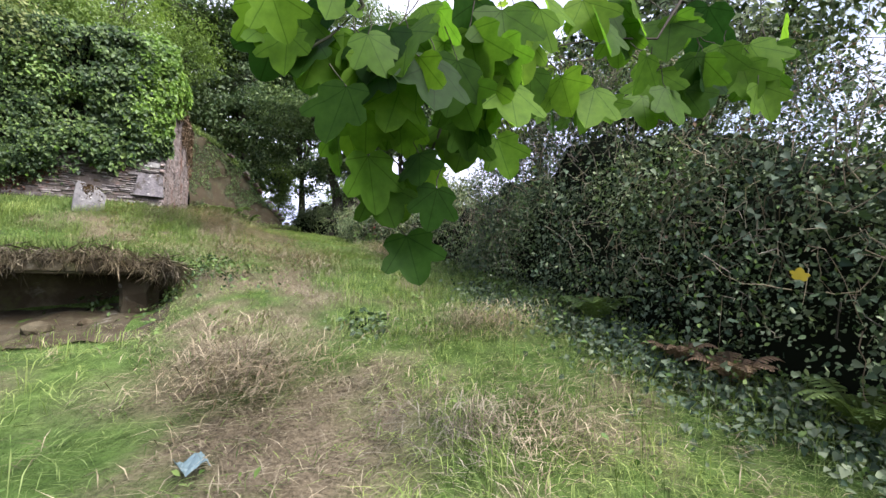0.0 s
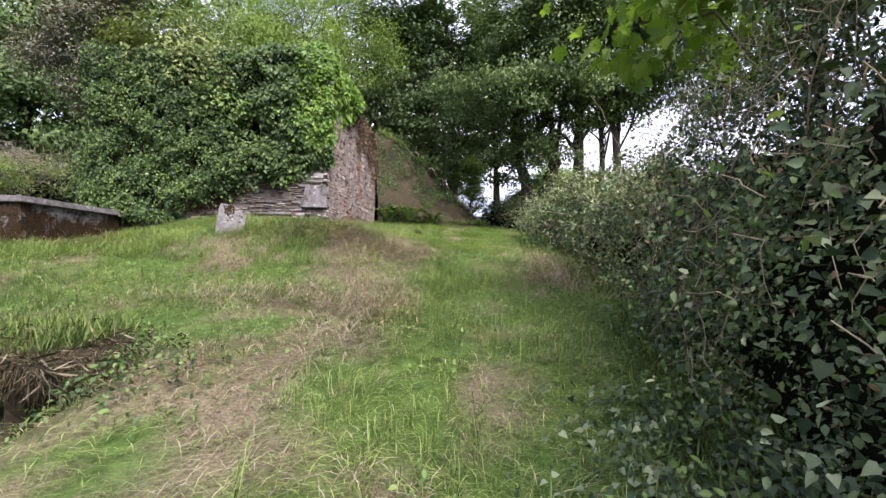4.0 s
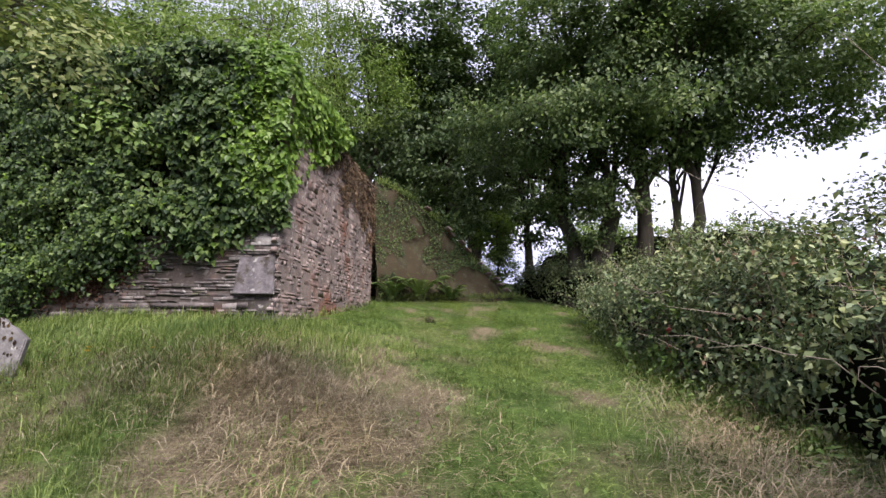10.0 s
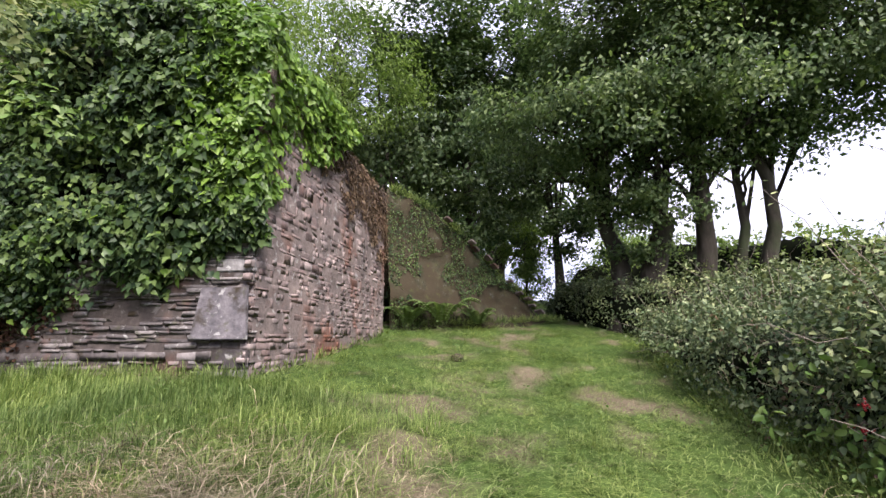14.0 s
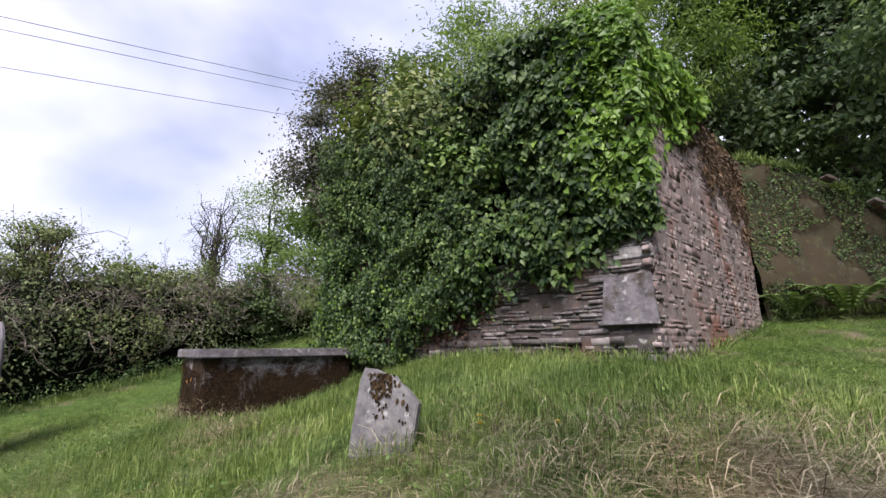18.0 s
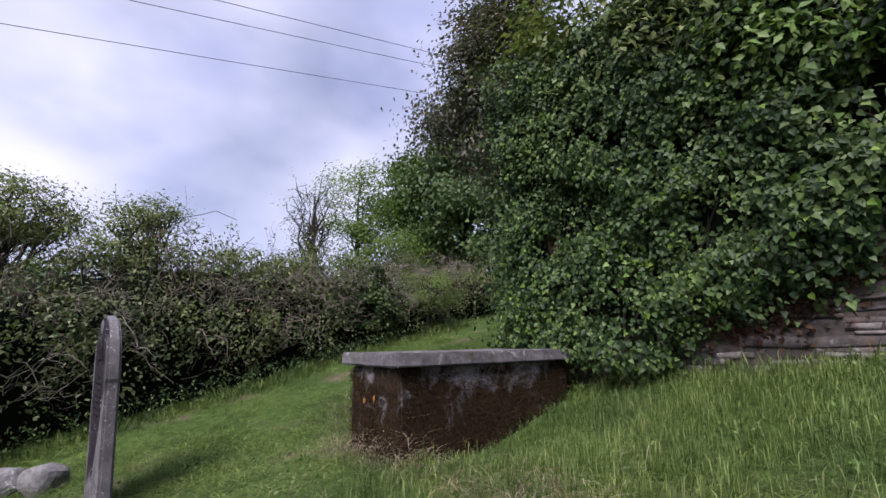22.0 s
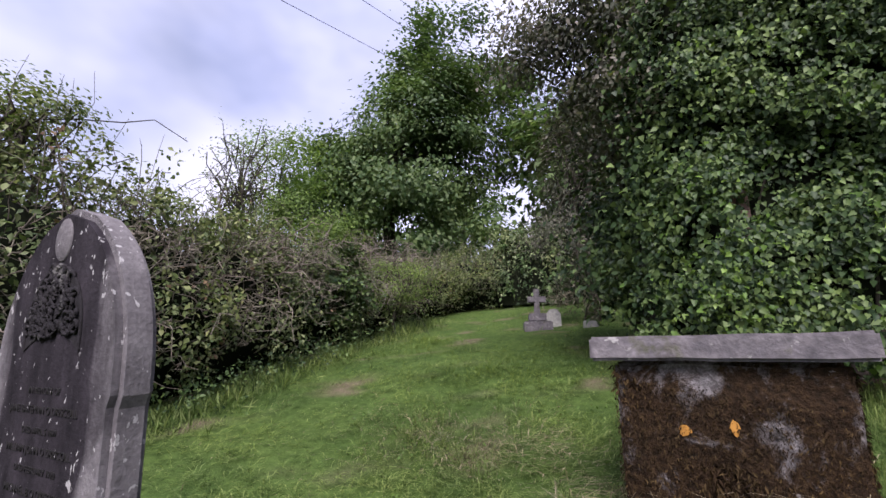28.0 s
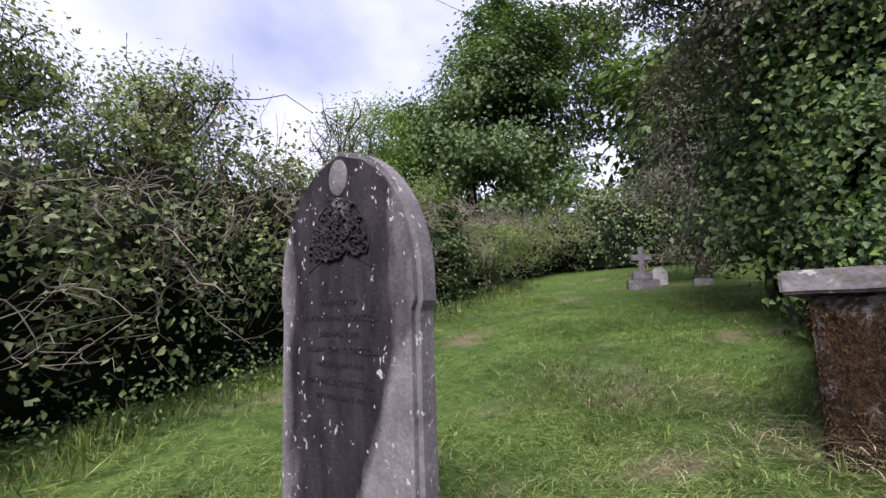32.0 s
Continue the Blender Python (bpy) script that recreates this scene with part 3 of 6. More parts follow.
def ruined_bank():
    """The sloping remnant of a wall behind the gable: a wedge of stone and earth with a raking top."""
    a, b = np.array([-1.15, 7.0]), np.array([3.3, 10.4])
    us, ts = np.linspace(0, 1, 44), np.linspace(0, 1, 24)
    across = np.array([a[1] - b[1], b[0] - a[0]]) / np.hypot(*(b - a))
    vs = []
    for u in us:
        g = a + (b - a) * u
        base = gz(g[0], g[1]) - 0.25
        top = max(base + 0.2, float(bank_top(u)))
        for t in ts:
            # front face, the raking top, then down the back
            if t < 0.6:
                k = t / 0.6
                off, z = 0.55 * (1 - k) ** 1.6, base + (top - base) * k
            elif t < 0.8:
                k = (t - 0.6) / 0.2
                off, z = -0.62 * k, top
            else:
                k = (t - 0.8) / 0.2
                off, z = -0.62 - 0.6 * k, top + (base - top) * k
            vs.append((g[0] - across[0] * off, g[1] - across[1] * off, z))
    v = np.array(vs)
    n = fbm(v, 1.7) * 0.16 + fbm(v + 3, 5.0) * 0.09
    v[:, 0] -= across[0] * n
    v[:, 1] -= across[1] * n
    v[:, 2] += 0.06 * fbm(v + 7, 3.2)
    w = len(ts)
    i, j = np.meshgrid(np.arange(len(us) - 1), np.arange(w - 1), indexing="ij")
    f = np.stack([i * w + j, (i + 1) * w + j, (i + 1) * w + j + 1, i * w + j + 1], -1).reshape(-1, 4)
    return tagged(new("wall_bank", smooth(raw_mesh("wall_bank", v, f, M_BANK))), "crumbled earth-brown wall remnant with a raking top", "wall", kind="structure")


ruined_bank()


def coping_stones():
    """Flat stones on the raking top of the wall remnant."""
    r = random.Random(4)
    a, b = Vector((-1.15, 7.0)), Vector((3.3, 10.4))
    ob = bpy.data.objects["wall_bank"]
    for k in range(24):
        if r.random() < 0.4:
            continue
        u = 0.12 + 0.86 * (k + 0.5 * r.random()) / 24
        g = a.lerp(b, u)
        z = float(bank_top(u)) + 0.03
        bm = bmesh.new()
        w = r.uniform(0.05, 0.11)
        block(bm, -w, w, -0.13, 0.13, -0.025, 0.025, 0.012)
        for v in bm.verts:
            v.co += Vector(noise.noise_vector(v.co * 6 + Vector((k, 0, 0)))) * 0.03
        st = part("coping_stone", bm, M_RUBBLE, ob)
        st.matrix_world = Matrix.Translation((g.x + 0.12 + r.uniform(-0.06, 0.06), g.y - 0.16 + r.uniform(-0.06, 0.06), z - 0.06)) @ pose(0, 0, 0, r.uniform(-8, 8), 37 + r.uniform(-8, 8), 37)


coping_stones()

# ---- plants: trees, hedges, ivy ----
def tree(name, label, x, y, height, girth, crown, leaves, mat, leaf=0.13, clumps=46, lean=(0, 0), shape="kite", bark=None, limbs=14, flat=0.6, spread=0.75, base=None, group=""):
    """A tree: tapered trunk, limbs, and a crown of clumped leaves. crown: (dx, dy, z, rx, ry, rz) blobs."""
    z0 = (gz(x, y) if base is None else base) - 0.15
    ob = thing(name, label, "tree", group=group)
    ob.location = (x, y, z0)
    top = np.array([lean[0], lean[1], height * 0.72])
    p = bend((0, 0, 0), top, 0, girth * 0.5, 9)
    radii = girth * (1.25 - 1.05 * np.linspace(0, 1, 9) ** 0.8)
    radii[0] *= 1.35
    part("trunk", tubes_mesh("trunk", [tube(p, radii, 10)], bark or M_BARK), parent=ob)
    cs = []
    share = np.array([c[3] * c[4] * c[5] for c in crown]) ** 0.66
    for c, s in zip(crown, share / share.sum()):
        k = max(4, int(clumps * s))
        d = rng.normal(size=(k, 3))
        d /= np.linalg.norm(d, axis=1, keepdims=True)
        r = rng.uniform(0.35, 1.0, (k, 1)) ** 0.5
        cs.append(np.array(c[:3]) + d * r * np.array(c[3:]))
    cs = np.concatenate(cs)
    # limbs
    for c in cs[rng.permutation(len(cs))[:limbs]]:
        ts = []
        k = rng.uniform(0.35, 0.95)
        s = np.array([np.interp(k * 8, range(9), p[:, a]) for a in range(3)])
        path = bend(s, c, 0.12 * np.linalg.norm(c - s), 0.08 * np.linalg.norm(c - s) * 0.5, 6)
        ts.append(tube(path, np.linspace(girth * 0.42 * (1.15 - k), 0.012, 6), 6))
        for _ in range(3):
            q = path[rng.integers(2, 5)]
            ts.append(tube(bend(q, q + rng.normal(size=3) * 0.42, 0.1, 0.06, 5), np.linspace(girth * 0.10, 0.006, 5), 5))
        part("limb", tubes_mesh("limb", ts, bark or M_BARK), parent=ob)
    per = leaves // len(cs)
    n = per * len(cs)
    size = np.repeat(rng.uniform(0.65, 1.25, len(cs)), per)
    off = rng.normal(size=(n, 3)) * [spread, spread, spread * flat] * size[:, None] * 0.62
    pts = np.repeat(cs, per, 0) + off
    mid = np.repeat(cs.mean(0)[None], n, 0)
    out = pts - mid
    out /= np.linalg.norm(out, axis=1, keepdims=True) + 1e-9
    out[:, 2] += 0.9
    part("crown", leaf_cloud("crown", pts, out, rng.uniform(0.7, 1.3, n) * leaf, mat, shape, 0.5, 0.2, 0.55), parent=ob)
    return ob


def hedge(name, label, line, leaves, mat, leaf=0.09, lumps=0.28, stems=60, light=None, share=0.25, shape="kite", top_only=False, seed=0.0, dead=0, base_gap=0.0, shoots=0, undercut=0.0, foot_ivy=0, stalks=0, core=1.0, twig=1.0, gap=-0.42, thick=0.008, face=0.02):
    """A thicket along a line of (x, y, height, half width): near-black shell for inner shade, stems and leaves."""
    ob = tagged(new(name), label, "hedge")
    line = np.array(line, float)
    seg = np.r_[0, np.cumsum(np.hypot(*np.diff(line[:, :2], axis=0).T))]
    length = seg[-1]

    def shell(s, th, inset, tall=1.0):
        x, y, h, w = (np.interp(s, seg, line[:, k]) for k in range(4))
        dx = np.interp(s + 0.05, seg, line[:, 0]) - np.interp(s - 0.05, seg, line[:, 0])
        dy = np.interp(s + 0.05, seg, line[:, 1]) - np.interp(s - 0.05, seg, line[:, 1])
        ln = np.hypot(dx, dy) + 1e-9
        end = np.sqrt(np.clip(np.minimum(s, length - s) / 0.7, 0.02, 1))
        c, sn = np.cos(th), np.sin(th)
        w2 = w * np.sign(c) * np.abs(c) ** 0.75 * end * (1 - undercut * np.clip(1 - np.abs(sn) / 0.45, 0, 1))
        z = ground_z(x, y) - 0.05
        base = np.c_[x + dy / ln * w2, y - dx / ln * w2, np.zeros(len(s))]
        hh = h * np.abs(sn) ** 0.8 * end * tall
        pts = np.c_[base[:, :2], z + hh]
        out = np.c_[dy / ln * c, -dx / ln * c, sn * 0.8 + 0.1]
        out /= np.linalg.norm(out, axis=1, keepdims=True)
        bump = lumps * (fbm(pts + seed, 1.6, 3) + 0.35 * fbm(pts + seed + 5, 5.0, 2)) * (0.35 + 0.65 * np.abs(sn))
        return pts + out * (bump - inset)[:, None], out

    # added shell under the leaves; its near-black colour is the thicket's inner shade
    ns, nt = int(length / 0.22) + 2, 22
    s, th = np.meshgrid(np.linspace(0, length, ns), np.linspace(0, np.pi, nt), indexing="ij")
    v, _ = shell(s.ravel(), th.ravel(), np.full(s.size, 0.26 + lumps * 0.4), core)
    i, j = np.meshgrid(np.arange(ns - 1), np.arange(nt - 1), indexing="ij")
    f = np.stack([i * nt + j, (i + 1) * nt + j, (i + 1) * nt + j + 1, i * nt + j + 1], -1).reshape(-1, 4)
    part("inner_growth", smooth(raw_mesh("inner_growth", v, f, M_SHADE_CORE)), parent=ob)
    ts = []
    for _ in range(stems):
        a, o = shell(rng.uniform(0, length, 1), rng.uniform(0.1, np.pi - 0.1, 1), np.array([0.3]))
        tip = a[0] + o[0] * rng.uniform(0.2, 0.75) * twig + rng.normal(size=3) * 0.38 * twig + [0, 0, 0.15]
        ts.append(tube(bend(a[0] - o[0] * 0.2, tip, rng.uniform(-0.05, 0.2), 0.05, 6), np.linspace(thick, 0.0025, 6), 3))
    if ts:
        tagged(part("twiggy_growth", tubes_mesh("twiggy_growth", ts, M_TWIG), parent=ob), kind="stuff")

    def spray(n, m, nm, size, lift, arc=(face, np.pi - 0.02), form=None):
        # leaves gather in sprays
        k = max(1, n // 14)
        sc, tc = rng.uniform(0, length, k), rng.uniform(arc[0], arc[1], k)
        sc, tc = np.repeat(sc, 14), np.repeat(tc, 14)
        sc = np.clip(sc + rng.normal(size=len(sc)) * 0.10, 0, length)
        tc = np.clip(tc + rng.normal(size=len(tc)) * 0.07, 0.0, np.pi)
        deep = np.repeat(np.where(rng.uniform(size=k) < 0.10, rng.uniform(-0.45, -0.1, k), rng.uniform(-0.10, 0.26, k)) - lift, 14) + rng.uniform(-0.06, 0.10, len(sc))
        q, o = shell(sc, tc, deep)
        open_ = (fbm(q + seed + 13, 2.6, 2) > gap) | (rng.uniform(size=len(q)) < 0.18)
        if core < 1:
            open_ &= rng.uniform(size=len(q)) < 1 - 0.45 * step(0.75, 1.0, np.sin(tc) ** 0.8)
        q, o = q[open_], o[open_]
        q[:, 2] = np.maximum(q[:, 2], ground_z(q[:, 0], q[:, 1]) + 0.02 + base_gap * rng.uniform(0, 1, len(q)))
        o[:, 2] += 0.45
        part(nm, leaf_cloud(nm, q, o, rng.uniform(0.45, 1.5, len(q)) * size, m, form or shape, 0.55, 0.2, 1.1), parent=ob)

    spray(leaves, mat, "leaves", leaf, 0.0)
    if shoots:
        ts, pts, outs = [], [], []
        for _ in range(shoots):
            a, o = shell(rng.uniform(0.2, length - 0.2, 1), rng.uniform(0.5, np.pi - 0.5, 1), np.array([0.1]))
            reach = rng.uniform(0.35, 0.95) * twig
            path = bend(a[0], a[0] + (o[0] * 0.6 + rng.normal(size=3) * 0.35 + [0, 0, 0.55]) * reach, 0.10 * reach, 0.02, 9)
            ts.append(tube(path, np.linspace(0.006, 0.002, 9), 4))
            for k in range(2, 9):
                pts += [path[k] + rng.normal(size=3) * 0.045 for _ in range(3)]
                outs += [o[0] + [0, 0, 0.8]] * 3
        tagged(part("shoot_growth", tubes_mesh("shoot_growth", ts, M_TWIG), parent=ob), kind="stuff")
        pts = np.array(pts)
        tagged(part("shoot_leaves", leaf_cloud("shoot_leaves", pts, np.array(outs), rng.uniform(0.6, 1.4, len(pts)) * leaf * 1.1, light or mat, "oval", 0.5, 0.2, 0.6), parent=ob), kind="stuff")
    if light is not None:
        spray(int(leaves * share), light, "young_leaves", leaf * 1.15, 0.10)
    if foot_ivy:
        spray(foot_ivy, M_GROUND_IVY, "ground_ivy", 0.043, 0.04, (2.3, np.pi), "ivy")
    if stalks:
        ts = []
        for _ in range(stalks):
            a, o = shell(rng.uniform(0.2, length - 0.2, 1), rng.uniform(1.9, 3.0, 1), np.array([0.0]))
            end = a[0] + o[0] * rng.uniform(0.0, 0.2) + rng.normal(size=3) * [0.10, 0.22, 0.15] + [0, 0, rng.uniform(-0.35, 0.3)]
            ts.append(tube(bend(a[0] + o[0] * 0.12, end, rng.uniform(-0.1, 0.15), 0.02, 6), np.linspace(0.0035, 0.0015, 6), 4))
        tagged(part("dry_stalk_growth", tubes_mesh("dry_stalk_growth", ts, M_DRYSTEM), parent=ob), "pale dry stalks", kind="stuff")
    if dead:
        spray(dead, M_BROWNLEAF, "withered_leaves", leaf * 0.9, 0.05)
    return ob


def ivy_mass():
    ob = tagged(new("ivy"), "thick ivy hanging over the ruin's slate wall", "ivy", kind="stuff")
    n = 8600
    u, z = rng.uniform(-0.15, 6.1, n), rng.uniform(0.3, 5.1, n)
    p = np.c_[u, z, np.zeros(n)]
    low = np.interp(u, [-0.2, 0.4, 1.0, 2.0, 3.0, 3.5, 3.9, 6.9], [2.12, 1.86, 1.60, 1.34, 0.98, 0.74, 0.32, 0.30]) + 0.10 * fbm(p, 3.0) + 0.05 * fbm(p + 4, 9.0)
    high = np.interp(u, [-0.2, 0.3, 1.5, 3.5, 5.5, 6.9], [4.9, 5.15, 5.0, 4.85, 4.6, 3.9]) + 0.18 * fbm(p + 2, 2.0)
    keep = (z > low) & (z < high) & ((fbm(p + 19, 3.2, 2) > -0.02) | (rng.uniform(size=n) < 0.10))
    # every shoot hangs out and down with a dozen leaves
    u, z = u[keep], z[keep]
    leaves, k = 13, len(u)
    along = np.tile(np.linspace(0, 1, leaves), k)
    deep = np.repeat(rng.uniform(-0.26, 0.16, k), leaves) + 0.16 * np.sin(along * 2.2)
    u = np.repeat(u, leaves) + np.repeat(rng.normal(size=k) * 0.16, leaves) * along + rng.normal(size=k * leaves) * 0.045
    z = np.repeat(z, leaves) - np.repeat(rng.uniform(0.05, 0.34, k), leaves) * along + rng.normal(size=k * leaves) * 0.04
    u = np.maximum(u, -0.15)
    p = np.c_[u, z, np.zeros(len(u))]
    bulge = 0.18 + 0.20 * fbm(p, 1.5) + 0.15 * fbm(p + 7, 3.6) + 0.10 * step(2.5, 6.0, u) + 0.20 * step(2.0, 4.0, z) + 0.16 * step(3.6, 4.4, u) * step(2.4, 0.6, z)
    bulge = np.clip(bulge, 0.06, 2) * step(-0.1, 0.25, z - np.interp(u, [-0.2, 0.4, 1.0, 2.0, 3.0, 3.5, 3.9, 6.9], [2.1, 1.85, 1.65, 1.35, 1.0, 0.8, 0.3, 0.25])) ** 0.5
    bulge -= 0.55 * step(4.4, 5.2, z)
    d = np.maximum(bulge + deep * (0.4 + 0.6 * step(0.2, 0.8, u)), 0.03)
    wrap = step(5.5, 6.2, u)
    loc = np.c_[u, d - 0.5 * wrap, z]
    m3, mt = np.array(FRONT.to_3x3()), np.array(FRONT.translation)
    pts = loc @ m3.T + mt
    out = np.c_[0.5 * wrap - 0.4 * step(0.25, -0.1, u), np.ones(len(u)), 0.25 + 0.6 * step(4.2, 5.0, z)] @ m3.T
    # brighter leaves crowd the corner: young growth plus sky light painted in
    young = rng.uniform(size=len(u)) < np.clip(0.05 + 0.9 * step(1.1, 0.0, u) * step(1.9, 2.6, z) + 0.25 * step(4.5, 5.0, z) + 0.35 * (fbm(p + 31, 2.4) > 0.55) + 0.14 * step(3.2, 4.4, u) * step(3.0, 1.6, z) * (fbm(p * [1.6, 0.5, 1] + 3, 2.4) > 0.12), 0, 0.9)
    size = (0.052 + 0.036 * step(3.2, 0.8, u)) * rng.uniform(0.65, 1.3, len(u))
    part("leaves", leaf_cloud("leaves", pts[~young], out[~young], size[~young], M_IVY, "ivy", 1.1, 0.12, 0.5), parent=ob)
    part("young_leaves", leaf_cloud("young_leaves", pts[young], out[young], size[young] * 1.05, M_IVY_YOUNG_LIT, "ivy", 0.9, 0.12, 0.6), parent=ob)
    # loose bulges at the far end
    nb = 30
    cb = np.c_[rng.uniform(5.4, 6.15, nb), rng.uniform(-0.35, 0.30, nb), rng.uniform(0.4, 4.4, nb)]
    qb = np.repeat(cb, 150, 0) + rng.normal(size=(nb * 150, 3)) * [0.20, 0.20, 0.26]
    ob_ = qb - np.repeat(cb, 150, 0) + [0.3, 0.5, 0.1]
    qb[:, 2] = np.maximum(qb[:, 2], 0.15)
    part("end_leaves", leaf_cloud("end_leaves", qb @ m3.T + mt, ob_ @ m3.T, rng.uniform(0.045, 0.085, len(qb)), M_IVY, "ivy", 0.9, 0.12, 0.45), parent=ob)
    # round the corner, over the gable's upper edge
    k = 8600
    ug, zg = -rng.uniform(-0.1, 5.2, k), rng.uniform(2.0, 5.1, k)
    q = np.c_[ug, zg, np.full(k, 3.0)]
    line = 2.28 + 0.80 * np.minimum(-ug, 3.0) + 0.14 * fbm(q, 3.0) + 2.0 * (-ug > 4.4)
    hi = np.interp(-ug, [0, 1.0, 3.0, 6.0], [4.95, 4.85, 4.5, 4.3])
    keep = (zg > line) & (zg < hi)
    ug, zg, q = ug[keep], zg[keep], q[keep]
    dg = 0.10 + 0.14 * fbm(q, 2.0) + 0.14 * step(3.0, 4.4, zg) - rng.uniform(0, 0.12, len(ug)) - 0.35 * step(4.5, 5.0, zg)
    m3, mt = np.array(GABLE.to_3x3()), np.array(GABLE.translation)
    pts = np.c_[ug, dg, zg] @ m3.T + mt
    out = np.c_[np.full(len(ug), 0.2), np.ones(len(ug)), np.full(len(ug), 0.3)] @ m3.T
    part("corner_leaves", leaf_cloud("corner_leaves", pts, out, 0.105 * rng.uniform(0.65, 1.3, len(ug)), M_IVY_YOUNG_LIT, "ivy", 0.9, 0.12, 0.34), parent=ob)
    # woody stems behind the leaves
    ts = []
    for _ in range(34):
        a = rng.uniform(0.4, 5.7)
        b = a + rng.normal() * 0.8
        z1 = rng.uniform(2.5, 4.6)
        path = bend((a, 0.03, np.interp(a, [0, 1, 2, 3, 3.9, 7], [2.3, 2.0, 1.7, 1.3, 0.4, 0.3])), (b, 0.12, z1), 0, 0.08, 8)
        path[:, 1] = np.clip(path[:, 1], 0.01, 0.06)
        v, f = tube(path, np.linspace(0.018, 0.006, 8), 5)
        ts.append((v @ np.array(FRONT.to_3x3()).T + np.array(FRONT.translation), f))
    tagged(part("twiggy_growth", tubes_mesh("twiggy_growth", ts, M_BARK), parent=ob), kind="stuff")
    # a near-black sheet behind the leaves, added as the shade in their gaps
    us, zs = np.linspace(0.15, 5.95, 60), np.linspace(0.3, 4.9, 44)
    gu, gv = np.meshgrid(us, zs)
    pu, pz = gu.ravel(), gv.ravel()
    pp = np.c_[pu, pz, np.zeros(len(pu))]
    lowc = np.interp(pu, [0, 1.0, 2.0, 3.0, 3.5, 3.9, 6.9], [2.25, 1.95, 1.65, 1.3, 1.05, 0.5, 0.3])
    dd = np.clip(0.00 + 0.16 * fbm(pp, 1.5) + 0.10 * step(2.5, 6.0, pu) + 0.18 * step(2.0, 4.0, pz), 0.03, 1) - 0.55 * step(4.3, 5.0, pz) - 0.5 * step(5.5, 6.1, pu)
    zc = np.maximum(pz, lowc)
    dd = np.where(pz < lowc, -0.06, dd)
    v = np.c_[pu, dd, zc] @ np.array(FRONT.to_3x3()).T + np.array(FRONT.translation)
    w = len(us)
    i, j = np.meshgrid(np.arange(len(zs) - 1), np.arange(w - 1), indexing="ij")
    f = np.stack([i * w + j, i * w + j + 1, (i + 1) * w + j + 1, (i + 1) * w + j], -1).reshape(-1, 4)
    part("inner_growth", smooth(raw_mesh("inner_growth", v, f, M_SHADE_CORE)), parent=ob)


ivy_mass()

# right-hand hedge bank and brambles
hedge("hedge", "tall dark hedge bank of ivy, bramble and holly beside the path",
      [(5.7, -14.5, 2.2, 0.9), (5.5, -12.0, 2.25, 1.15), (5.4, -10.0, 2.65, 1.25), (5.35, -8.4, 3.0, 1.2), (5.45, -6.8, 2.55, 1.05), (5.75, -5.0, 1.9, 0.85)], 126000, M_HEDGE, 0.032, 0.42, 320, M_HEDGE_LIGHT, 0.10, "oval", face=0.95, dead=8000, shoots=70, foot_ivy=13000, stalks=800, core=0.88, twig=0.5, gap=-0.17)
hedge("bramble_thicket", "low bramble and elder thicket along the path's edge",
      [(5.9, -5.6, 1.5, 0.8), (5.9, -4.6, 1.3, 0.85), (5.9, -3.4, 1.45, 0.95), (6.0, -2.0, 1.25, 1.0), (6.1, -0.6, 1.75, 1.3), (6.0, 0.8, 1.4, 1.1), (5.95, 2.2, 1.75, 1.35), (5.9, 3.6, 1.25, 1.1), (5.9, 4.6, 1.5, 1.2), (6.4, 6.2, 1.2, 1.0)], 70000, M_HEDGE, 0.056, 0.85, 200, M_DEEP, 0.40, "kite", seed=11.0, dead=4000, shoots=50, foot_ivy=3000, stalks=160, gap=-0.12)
hedge("bramble_bush", "low leafy bramble bush with red berries beside the grass",
      [(5.2, -0.7, 0.75, 0.45), (5.15, 0.2, 1.05, 0.55), (5.35, 1.0, 1.15, 0.6), (5.6, 2.0, 1.0, 0.6)], 9000, M_DEEP, 0.066, 0.34, 40, M_HEDGE_LIGHT, 0.40, "oval", seed=17.0, dead=700, shoots=16, twig=0.5, gap=-0.05)
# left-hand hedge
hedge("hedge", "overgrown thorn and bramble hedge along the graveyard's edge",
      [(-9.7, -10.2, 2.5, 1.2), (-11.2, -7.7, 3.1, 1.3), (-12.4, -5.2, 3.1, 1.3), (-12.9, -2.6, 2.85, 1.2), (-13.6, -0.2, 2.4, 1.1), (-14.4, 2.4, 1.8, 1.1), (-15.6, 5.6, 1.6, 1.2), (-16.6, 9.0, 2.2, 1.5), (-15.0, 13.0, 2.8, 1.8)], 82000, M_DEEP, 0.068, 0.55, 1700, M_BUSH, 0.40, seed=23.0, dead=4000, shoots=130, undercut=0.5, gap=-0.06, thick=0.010)


